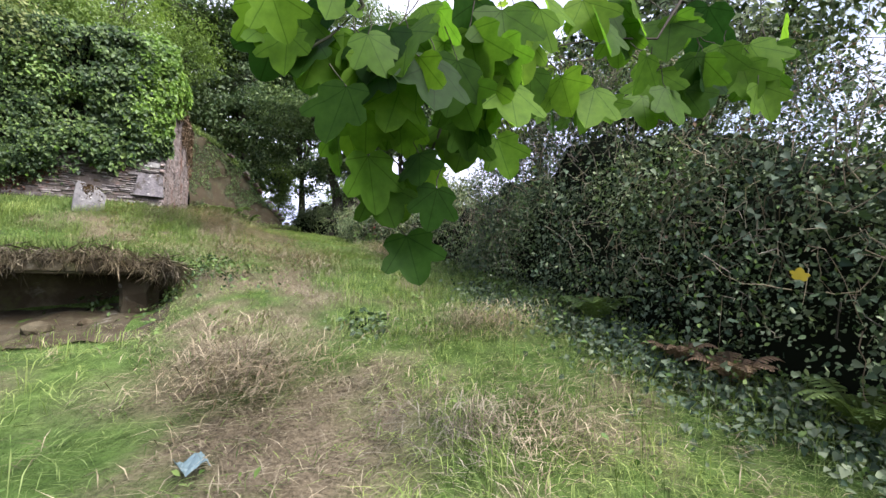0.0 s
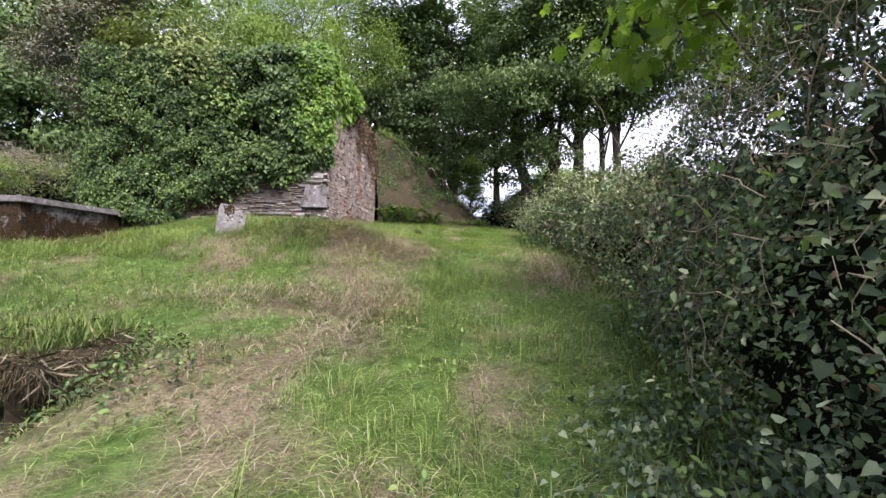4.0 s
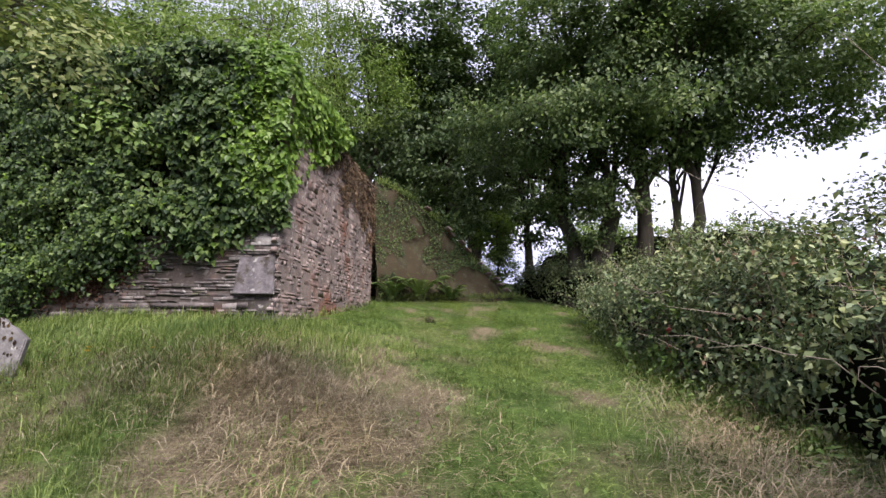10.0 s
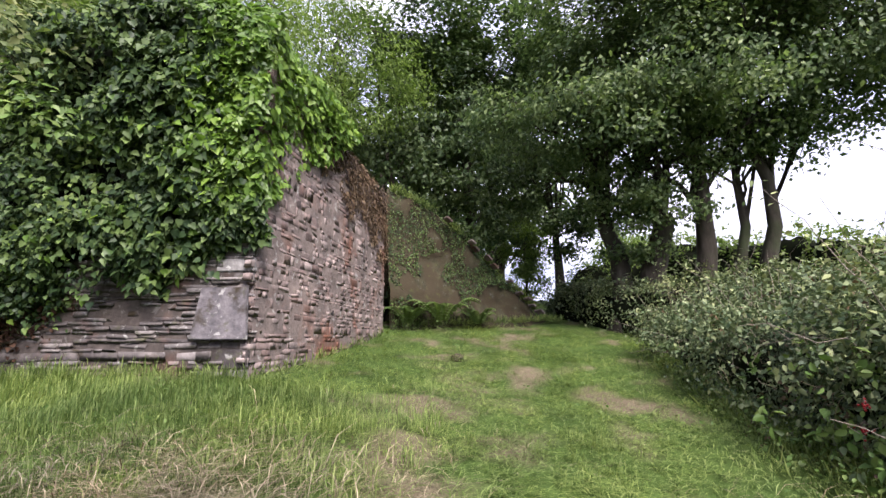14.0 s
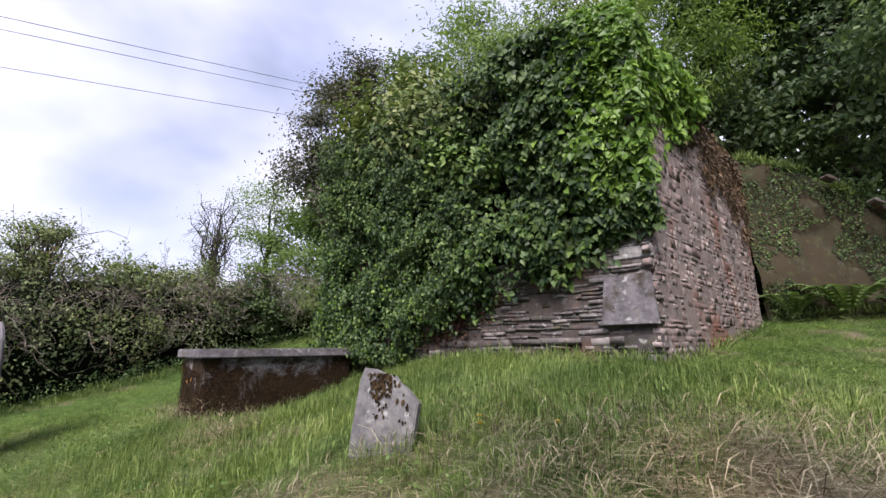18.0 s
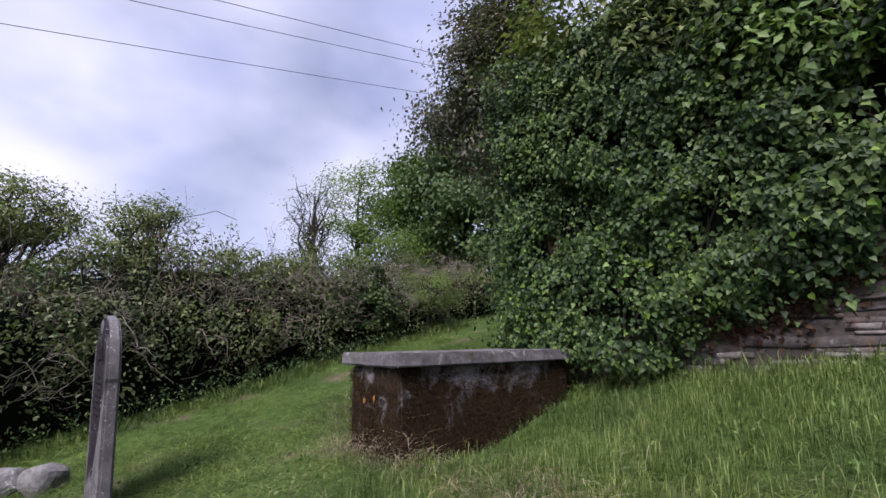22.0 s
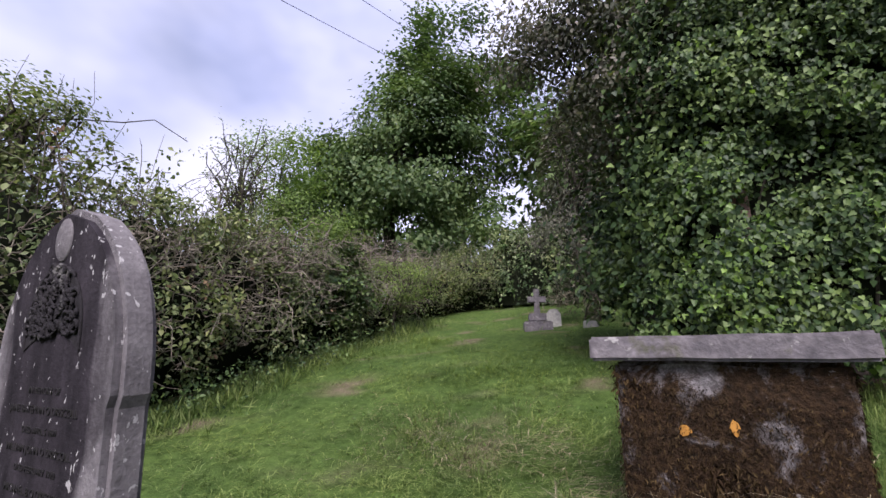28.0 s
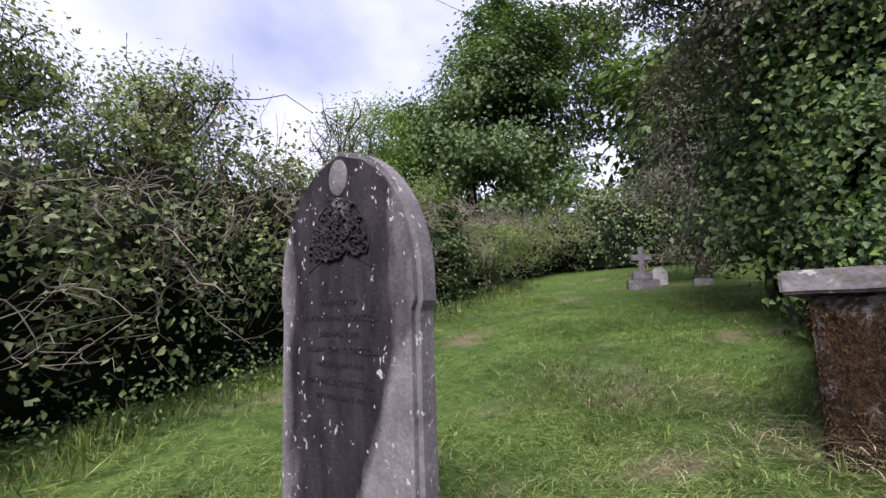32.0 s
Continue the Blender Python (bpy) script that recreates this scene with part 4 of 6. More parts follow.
def crooked_branches(n, seed):
    """Bare grey thorn branches arching out of the left hedge's upper half."""
    r = np.random.default_rng(seed)
    ob = bpy.data.objects["hedge.001"]
    line = np.array([(-10.9, -8.0), (-11.7, -5.2), (-12.2, -2.6), (-12.9, -0.2), (-13.7, 2.4), (-14.9, 5.6)])
    for _ in range(n):
        k = r.uniform(0, len(line) - 1.01)
        a = line[int(k)] + (line[int(k) + 1] - line[int(k)]) * (k % 1)
        way = r.normal() * 0.9
        out = np.array([0.75, -0.45, 0]) * np.cos(way) + np.array([0.45, 0.75, 0]) * np.sin(way)
        z0 = gz(a[0], a[1])
        p0 = np.array([a[0] - 0.35, a[1] + 0.2, z0 + r.uniform(1.1, 2.35)])
        ln = r.uniform(0.8, 1.6)
        t = np.linspace(0, 1, 10)[:, None]
        path = p0 + out * ln * t + np.array([0, 0, 1.0]) * (r.uniform(0.3, 0.9) * t - r.uniform(0.3, 1.2) * t ** 2)
        path[1:-1] += np.cumsum(r.normal(size=(8, 3)) * 0.055, 0)
        ts = [tube(path, np.linspace(r.uniform(0.010, 0.02), 0.004, 10), 5)]
        for _ in range(5):
            q = path[r.integers(3, 10)]
            tw = q + np.cumsum(r.normal(size=(5, 3)) * [0.07, 0.07, 0.06] + out * 0.03, 0)
            ts.append(tube(np.vstack([q, tw]), np.linspace(0.006, 0.002, 6), 4))
        part("branch", tubes_mesh("branch", ts, M_TWIG), parent=ob)


crooked_branches(260, 12)
hedge("shrubbery", "dark shrubs closing the far end of the graveyard",
      [(-16.0, 12.0, 3.4, 1.8), (-12.5, 13.2, 3.8, 1.8), (-9.0, 12.5, 4.2, 1.8), (-6.0, 11.5, 4.5, 1.6)], 15000, M_DEEP, 0.13, 0.5, 60, M_FARTREE, 0.3, seed=41.0)
hedge("dark_hedge", "low dark hedge in deep shade under the trees",
      [(3.4, 11.8, 1.0, 0.6), (4.5, 10.8, 1.45, 0.7), (5.4, 8.7, 1.5, 0.8), (6.7, 7.4, 1.7, 0.8), (8.3, 6.9, 1.9, 0.9), (9.4, 5.0, 1.8, 0.9)], 16000, M_DEEP, 0.085, 0.25, 30, seed=51.0)
hedge("bank_ivy", "ivy and shrubs grown over the back of the wall remnant",
      [(-1.6, 8.2, 4.3, 0.9), (-0.2, 9.2, 3.6, 0.9), (1.6, 10.8, 2.2, 0.8)], 9000, M_IVY, 0.10, 0.4, 20, seed=61.0)

hedge("field_hedge", "lighter hedge beyond the trees at the lane's end",
      [(4.6, 16.5, 1.8, 0.8), (8.0, 16.0, 3.2, 1.2), (12.0, 13.0, 3.4, 1.2), (13.5, 8.0, 2.6, 1.0)], 10000, M_ASH, 0.12, 0.5, 20, seed=71.0)

tree("field_tree", "pale green tree in the field beyond the lane", 8.6, 21.0, 6.5, 0.14, [(0, 0, 3.9, 1.6, 1.4, 1.1), (0.8, 0, 3.0, 1.5, 1.2, 0.8)], 7000, M_ASH, 0.16, 60, spread=0.6)

# trees over the lane beyond the gable
LANE = [(5.1, 9.0, 0.28), (6.0, 8.6, 0.36), (7.35, 8.55, 0.27), (8.1, 8.5, 0.15), (8.8, 8.1, 0.21)]
for n_, (x_, y_, g_) in enumerate(LANE):
    tree("lane_tree", "ivy-clad dark-trunked tree standing over the lane", x_, y_, 11.5, g_,
         [(-1.8 + 0.3 * n_, -1.6, 5.6 + rng.uniform(-0.5, 0.9), 2.2, 2.0, 1.2), (0.2, -0.8, 7.4 + rng.uniform(-0.5, 0.6), 2.9, 2.7, 2.3), (0.9 * (n_ > 1), -2.0, 9.2, 2.8, 2.6, 1.8)] + ([(-0.2, -0.1, 3.0, 0.35, 0.35, 1.5), (0.3, -0.5, 4.6, 1.3, 1.0, 0.6), (-0.3, -0.9, 3.4, 1.3, 0.8, 0.5), (0.3, -1.0, 3.9, 1.2, 0.8, 0.6)] if n_ < 2 else [(0.2, -0.6, 5.0, 1.2, 1.0, 0.4)]) + ([(2.4, -1.4, 6.2, 2.0, 1.6, 0.9), (3.2, -1.0, 8.2, 2.2, 1.8, 1.0), (3.4, -2.6, 7.0, 2.4, 2.0, 1.1), (3.2, -1.8, 5.4, 2.2, 1.6, 0.7)] if n_ > 2 else []), 24000, M_SYCAMORE, 0.13, 120, (rng.normal() * 0.4, -0.5), group="trees over the lane", spread=0.62, flat=0.42)
DARK = [(-1.8, 11.0, 13, 0.22), (0.6, 11.8, 13.5, 0.24), (1.6, 15.5, 14, 0.26), (4.2, 14.8, 11, 0.20)]
for x_, y_, h_, g_ in DARK:
    tree("dark_tree", "dark leafy tree close behind the wall remnant", x_, y_, h_, g_,
         [(0, -0.6, 5.0, 2.1, 1.6, 2.0), (-0.5, -0.4, 8.2, 2.8, 2.2, 2.6), (1.2, -0.8, 10.2, 2.6, 2.2, 2.0), (0.2, -0.2, 3.2, 1.3, 1.0, 1.2)], 19000, M_DARKTREE, 0.18, 130, group="dark trees", spread=0.6, flat=0.40)
tree("hazel_tree", "yellow-green hazel at the lane's end", 2.7, 12.6, 4.6, 0.06, [(0, -0.2, 1.2, 0.8, 0.6, 0.9), (-0.2, 0, 2.6, 0.9, 0.6, 0.9)], 9000, M_ASH, 0.09, 50, spread=0.36)
tree("ash_tree", "pale green ash tree behind the ruin", -3.8, 8.2, 13.0, 0.15, [(0, -0.6, 8.4, 2.4, 1.8, 2.4), (1.9, -0.8, 6.6, 1.8, 1.4, 1.6), (-2.0, -0.6, 7.0, 1.9, 1.5, 1.8), (0.6, -0.6, 10.8, 2.2, 1.8, 1.6)], 22000, M_ASH, 0.15, 110, shape="narrow")
tree("ash_tree", "pale green ash tree behind the ruin", -6.6, 8.6, 12.0, 0.15, [(0, -0.6, 8.0, 2.2, 1.8, 2.4), (1.4, -0.8, 6.4, 1.8, 1.4, 1.4)], 14000, M_ASH, 0.15, 80, shape="narrow")
tree("ash_sapling", "slender ash sapling growing from the ruin's top", -2.4, 2.6, 4.6, 0.05, [(0, 0, 2.6, 1.1, 0.9, 1.1), (-0.8, -0.6, 1.6, 1.0, 0.8, 0.7), (0.6, -0.6, 1.2, 0.8, 0.6, 0.6)], 9000, M_ASH, 0.11, 56, shape="narrow", base=TOP, spread=0.5)
tree("ash_sapling", "slender ash sapling growing from the ruin's top", -4.4, 2.0, 4.6, 0.055, [(0, 0, 2.7, 1.2, 1.0, 1.1), (0.9, -0.7, 1.5, 1.0, 0.8, 0.7), (-0.6, -0.8, 1.0, 0.8, 0.6, 0.6)], 9000, M_ASH, 0.11, 56, shape="narrow", base=TOP, spread=0.5)
tree("elder_bush", "leafy elder leaning out of the ivy", -5.2, 0.7, 2.8, 0.05, [(0, -0.4, 1.9, 1.3, 0.6, 0.8), (-1.3, -0.1, 1.3, 1.0, 0.6, 0.9), (1.3, -0.5, 1.2, 0.9, 0.5, 0.6)], 8000, M_BUSH, 0.11, 56, base=3.2, spread=0.45)
tree("elder_bush", "leafy elder sprouting from the ivy's face", -3.6, 0.55, 1.2, 0.03, [(0, -0.35, 0.7, 0.5, 0.3, 0.25), (0.7, -0.3, 0.35, 0.4, 0.25, 0.22)], 1500, M_HEDGE_LIGHT, 0.10, 14, base=2.9, spread=0.3, limbs=6)
tree("grey_tree", "purple-grey dense-leaved tree at the ruin's ivy-grown end", -7.2, 1.3, 7.2, 0.12, [(0, -1.0, 5.1, 1.0, 0.9, 1.1), (0.4, -0.8, 6.2, 0.9, 0.8, 0.7), (-0.6, -1.5, 4.5, 0.6, 0.6, 0.6), (0.2, -0.6, 3.6, 0.9, 0.8, 0.9)], 22000, M_YEW, 0.075, 80, spread=0.40, limbs=22)
tree("withered_conifer", "brownish half-withered conifer with many bare twigs", -9.4, 6.0, 8.4, 0.14, [(0, 0, 4.4, 1.1, 1.1, 1.9), (0.2, 0, 6.4, 0.8, 0.8, 1.0), (-0.3, -0.3, 2.2, 1.2, 1.0, 1.0), (0, -0.4, 1.0, 1.1, 0.9, 0.7)], 13000, M_YEW, 0.11, 100, shape="narrow", spread=0.42, limbs=60)
tree("hazel_bush", "light green bush beside the ruin's end", -7.5, 2.3, 5.2, 0.07, [(0.0, 0, 2.8, 0.7, 0.8, 1.6), (0.2, -1.0, 1.4, 0.5, 0.5, 1.0)], 10000, M_IVY, 0.10, 70, spread=0.5)
tree("sycamore_tree", "tall rounded sycamore beyond the hedge", -21.2, 11.0, 19.0, 0.40, [(2.6, 1.4, 14.6, 2.7, 2.6, 2.8), (1.6, 1.2, 11.6, 3.3, 3.4, 3.2), (0.6, 0.8, 8.8, 4.4, 4.2, 3.6), (4.4, 3.8, 11.0, 2.8, 2.6, 3.6), (-1.6, -1.0, 7.0, 3.8, 3.4, 2.8), (1, 0, 4.6, 4.6, 4.0, 2.2)], 64000, M_FARTREE, 0.25, 300, spread=1.0, limbs=24)
tree("willow_tree", "paler tree in front of the sycamore", -20.2, 3.9, 9.0, 0.16, [(0, 0, 6.0, 1.6, 1.6, 1.9), (0.4, 0.8, 3.8, 2.2, 2.0, 1.8)], 16000, M_ASH, 0.12, 90, spread=0.7)
tree("thin_tree", "thin, nearly bare hawthorn above the hedge", -16.8, 0.6, 6.6, 0.10, [(0, 0, 5.2, 1.1, 1.1, 1.3), (0, 0, 3.8, 0.9, 0.9, 0.8)], 900, M_BUSH, 0.075, 60, limbs=58, spread=0.30)
tree("elder_tree", "straggly elder with bare crooked limbs rising out of the hedge", -12.9, -4.3, 5.0, 0.10, [(0, 0, 4.0, 0.75, 0.8, 0.50), (0.2, -0.3, 3.2, 0.8, 0.9, 0.35)], 6000, M_BUSH, 0.066, 36, limbs=46, spread=0.30)
tree("elder_tree", "leafy elder rising out of the hedge", -12.9, -6.3, 5.4, 0.10, [(0, 0, 4.2, 0.9, 1.1, 0.6)], 8500, M_BUSH, 0.066, 42, limbs=36, spread=0.34)
tree("thorn_bush", "thin thorn bush standing up out of the hedge", -13.5, -2.3, 4.2, 0.05, [(0, 0, 2.9, 0.6, 0.8, 0.5)], 1100, M_BUSH, 0.07, 22, limbs=22, spread=0.22)
tree("hawthorn_bush", "grey-green hawthorn mound in the hedge", -13.9, -0.6, 3.6, 0.06, [(0, 0, 2.5, 0.8, 0.9, 0.7), (0.4, 0.3, 1.8, 0.7, 0.8, 0.6)], 7000, M_BUSH, 0.07, 60, spread=0.32, limbs=20)
tree("hawthorn_bush", "twiggy brown-green hawthorn mound in the hedge", -13.0, -3.5, 3.4, 0.06, [(0, 0, 2.5, 0.6, 0.9, 0.4), (0.1, -0.9, 2.4, 0.5, 0.8, 0.4)], 2600, M_BUSH, 0.065, 44, spread=0.30, limbs=40)
tree("ivy_bush", "bright green ivy-covered stump in the hedge", -13.6, 1.0, 2.8, 0.08, [(0, 0, 1.9, 0.7, 0.8, 0.7), (0.3, 0, 1.2, 0.6, 0.7, 0.6)], 7000, M_IVY, 0.075, 50, spread=0.28, shape="ivy", limbs=6)
tree("hawthorn_bush", "pale grey-green bush with feathery tops in the hedge", -13.6, 3.3, 2.6, 0.05, [(0, 0, 1.5, 0.9, 1.0, 0.6)], 6000, M_ASH, 0.07, 46, spread=0.34, shape="narrow", limbs=14)
tree("green_bush", "bright green bush in the hedge line", -15.6, 1.9, 3.2, 0.06, [(0, 0, 1.7, 0.9, 0.9, 0.6), (0.8, -0.6, 1.2, 0.9, 0.8, 0.6)], 7000, M_IVY, 0.10, 60, spread=0.45)
tree("hedge_tree", "tree standing in the hedge bank by the path", 6.6, -8.8, 7.5, 0.12, [(0, 0, 4.2, 1.4, 1.6, 1.4), (-0.8, 1.0, 3.4, 0.9, 0.9, 0.8)], 14000, M_HEDGE, 0.10, 80, limbs=22, spread=0.55)
tree("hedge_tree", "tree standing in the hedge bank by the path", 6.8, -12.4, 7.0, 0.12, [(0, 0, 4.4, 1.5, 1.6, 1.3)], 10000, M_HEDGE, 0.10, 60, limbs=18, spread=0.55)
tree("young_sycamore", "yellow-green young sycamore above the hedge", 5.5, -6.6, 5.8, 0.06, [(-0.3, 0.3, 4.2, 0.9, 0.9, 0.7), (-0.6, 0.8, 3.5, 0.7, 0.7, 0.5)], 800, M_YOUNGTREE, 0.14, 22, shape="maple", limbs=12, spread=0.5)
FAR = [(-30, 0, 5), (-32, -8, 6), (-30, -18, 10), (-13, 22, 14), (-5, 19, 15), (1, 22, 15), (-34, 20, 14), (-20, -26, 9), (19, -10, 9), (-26, 26, 15), (-12, 15.5, 11)]
for x_, y_, h_ in FAR:
    tree("far_tree", "rounded leafy tree in the distance", x_, y_, h_, 0.3, [(0, 0, h_ * 0.58, h_ * 0.33, h_ * 0.33, h_ * 0.38)], 4200, M_FARTREE, 0.50, 120, spread=1.3, group="far trees", limbs=10)

# ---- tombs and stones ----
def chest_tomb():
    """Table tomb: overhanging slab on a mossy stone chest. Local x along its width, y along its length."""
    ob = thing("chest_tomb", "chest tomb with an overhanging grey slab and mossy brown sides", "tomb", pose(-6.235, -1.26, -0.45, 0, 0, -0.5))
    bm = bmesh.new()
    block(bm, -0.49, 0.49, -1.16, 1.16, -0.2, 0.84, 0.02)
    bmesh.ops.subdivide_edges(bm, edges=bm.edges[:], cuts=5, use_grid_fill=True)
    for v in bm.verts:
        v.co += Vector(noise.noise_vector(v.co * 3.1)) * 0.022
    chest = part("chest", bm, M_TOMB, ob)
    bm = bmesh.new()
    block(bm, -0.595, 0.595, -1.24, 1.24, 0.84, 0.965, 0.014)
    bmesh.ops.subdivide_edges(bm, edges=[e for e in bm.edges if e.calc_length() > 0.3], cuts=7, use_grid_fill=True)
    for v in bm.verts:
        v.co += Vector(noise.noise_vector(v.co * 5.0)) * 0.007
    part("slab", bm, M_COPING, ob, "lichen-blotched grey slab")
    n = 30000
    f = rng.choice([0, 1, 1, 2], n)
    a_, z_ = rng.uniform(-1, 1, n), rng.uniform(0.0, 0.82, n)
    p = np.where((f == 0)[:, None], np.c_[a_ * 0.49, np.full(n, -1.175), z_], np.where((f == 1)[:, None], np.c_[np.full(n, 0.505), a_ * 1.14, z_], np.c_[np.full(n, -0.505), a_ * 1.14, z_]))
    o_ = np.where((f == 0)[:, None], [[0, -1.0, 0.3]], np.where((f == 1)[:, None], [[1.0, 0, 0.3]], [[-1.0, 0, 0.3]]))
    keep = fbm(p + 3, 3.6) + 0.9 * step(0.80, 0.45, z_) + 0.45 * (f == 1) > 0.28
    tagged(part("moss", leaf_cloud("moss", p[keep], o_[keep], rng.uniform(0.008, 0.028, n)[keep] * (1 + 0.9 * (fbm(p + 9, 6.0) > 0.4))[keep], M_MOSS, "narrow", 1.4, 0.3, 0.9), parent=chest), "dark hanging moss", kind="stuff")
    for x, z in ((-0.17, 0.50), (0.04, 0.53)):
        bm = bmesh.new()
        bmesh.ops.create_icosphere(bm, subdivisions=2, radius=0.028)
        for v in bm.verts:
            v.co += Vector(noise.noise_vector(v.co * 40 + Vector((x * 9, 0, 0)))) * 0.02
            v.co.y *= 0.12
        for v in bm.verts:
            v.co.x *= 0.6 + 0.7 * abs(x) * 3
        lob = part("lichen_patch", bm, M_LICHEN, chest, "orange lichen patch")
        lob.location = (x, -1.170, z)
    return ob


chest_tomb()


def pointed_outline(w, h0, h1, n=12):
    """Right-hand half of a blunt pointed arch from the shoulder (w, h0) to the point (0, h1)."""
    return [(w * max(0.0, 1 - (k / n) ** 2.2) ** 0.6, h0 + (h1 - h0) * k / n) for k in range(n + 1)]


def plate(outline, y0, y1, bevel=0.0):
    """An upright slab with the given outline (x, z), from y0 (front) to y1."""
    bm = bmesh.new()
    vs = [bm.verts.new((x, y0, z)) for x, z in outline]
    f = bm.faces.new(vs)
    ex = bmesh.ops.extrude_face_region(bm, geom=[f])
    bmesh.ops.translate(bm, vec=(0, y1 - y0, 0), verts=[g for g in ex["geom"] if isinstance(g, bmesh.types.BMVert)])
    bmesh.ops.recalc_face_normals(bm, faces=bm.faces[:])
    if bevel:
        es = [e for e in bm.edges if abs(e.verts[0].co.y - e.verts[1].co.y) < 1e-6]
        bmesh.ops.bevel(bm, geom=es, offset=bevel, segments=2, affect="EDGES")
    return bm


def headstone():
    """Tall pointed headstone: right end at the given place, blackened face, carved panel, worn lettering."""
    z0 = -0.98
    ob = thing("headstone", "tall pointed headstone, blackened and lichen-spotted, with a carved panel", "gravestone", pose(-7.925, -4.50, z0, 3.5, 0, 8.7))
    half = pointed_outline(0.40, 1.34, 1.90)
    lower = 0.386
    right = [(lower, -0.25), (lower, 1.255), (0.40, 1.29)] + half
    outline = right + [(-x, z) for x, z in reversed(right[:-1])]
    stone = part("stone", plate(outline, 0.0, 0.115, 0.022), M_HEAD, ob)
    # carved leaf panel under the point
    ph = pointed_outline(0.18, 1.47, 1.70)
    pr = [(0.18, 1.42)] + ph
    arch = [(-0.18 + 0.36 * k / 8, 1.42 + 0.06 * math.sin(math.pi * k / 8)) for k in range(1, 8)]
    panel = pr + [(-x, z) for x, z in reversed(pr[:-1])] + arch
    carved = part("carved_panel", plate(panel, -0.003, 0.01), M_HEADFACE, ob, "sunk carved panel")
    r2 = random.Random(5)
    ts = []
    for _ in range(150):
        x, z = r2.uniform(-0.17, 0.17), r2.uniform(1.475, 1.685)
        if abs(x) > 0.165 * max(0.05, 1 - ((z - 1.46) / 0.24) ** 2.2) ** 0.6:
            continue
        a, rad = r2.uniform(0, 6.28), r2.uniform(0.012, 0.024)
        pts = [(x + rad * math.cos(a + t * 0.75), -0.005 - 0.003 * r2.random(), z + rad * math.sin(a + t * 0.75)) for t in range(6)]
        ts.append(tube(pts, [0.003, 0.006, 0.0075, 0.0075, 0.006, 0.003], 6))
    part("carved_foliage", tubes_mesh("carved_foliage", ts, M_HEADFACE), parent=carved)
    rim = [(x, -0.002, z) for x, z in pr + [(-x, z) for x, z in reversed(pr[:-1])]]
    part("panel_rim", tubes_mesh("panel_rim", [tube(rim, np.full(len(rim), 0.006), 6)], M_HEADFACE), parent=carved)
    bm = bmesh.new()
    bmesh.ops.create_uvsphere(bm, u_segments=16, v_segments=10, radius=1.0, matrix=Matrix.Diagonal((0.055, 0.012, 0.075, 1)))
    part("boss", bm, M_HEAD, ob, "worn boss").location = (0, -0.001, 1.785)
    for text, z, size in (("IN MEMORY OF", 1.285, 0.030), ("JANE BATEMAN O DRISCOLL", 1.225, 0.034), ("DIED APRIL 5 1897", 1.165, 0.028), ("WILLIAM JOHN O DRISCOLL", 1.105, 0.033),
                          ("DIED FEBRUARY 1910", 1.05, 0.028), ("MICHAEL B O DRISCOLL", 0.985, 0.034), ("DIED FEBRUARY 2 1905", 0.93, 0.028)):
        cu = bpy.data.curves.new("inscription", "FONT")
        cu.body, cu.size, cu.align_x, cu.extrude = text, size, "CENTER", 0.0015
        cu.materials.append(M_LETTER)
        t = new("inscription", cu)
        t.parent = stone
        t.location, t.rotation_euler = (0.0, -0.0012, z), (radians(90), 0, 0)
    return ob


headstone()


def leaning_stone():
    ob = thing("grave_marker", "small leaning grey grave marker with a broken, mossy top", "gravestone", pose(-1.545, -2.48, -0.33, -7, 3, 24))
    out = [(-0.21, -0.2), (0.22, -0.2), (0.235, 0.2), (0.255, 0.50), (0.20, 0.55), (0.15, 0.59), (0.10, 0.615), (0.06, 0.66), (-0.02, 0.67), (-0.10, 0.695), (-0.18, 0.70), (-0.205, 0.62), (-0.22, 0.3)]
    bm = plate(out, -0.045, 0.02, 0.008)
    slab = part("slab", bm, M_MARKER, ob)
    n = 170
    z_ = 0.68 - np.abs(rng.normal(size=n)) * 0.10
    p = np.c_[-0.03 + rng.normal(size=n) * 0.045 * (0.5 + (z_ - 0.35) * 2.2), np.full(n, -0.05), np.clip(z_, 0.36, 0.67)]
    spots = np.c_[rng.uniform(0.14, 0.23, 9), np.full(9, -0.05), rng.uniform(0.30, 0.56, 9)]
    p = np.concatenate([p, spots])
    tagged(part("moss", leaf_cloud("moss", p, np.tile([0, -1.0, 0], (len(p), 1)), rng.uniform(0.014, 0.045, len(p)), M_MOSS, "oval", 1.5, 0.1, 0.2), parent=slab), "dark dried moss", kind="stuff")
    return ob


leaning_stone()


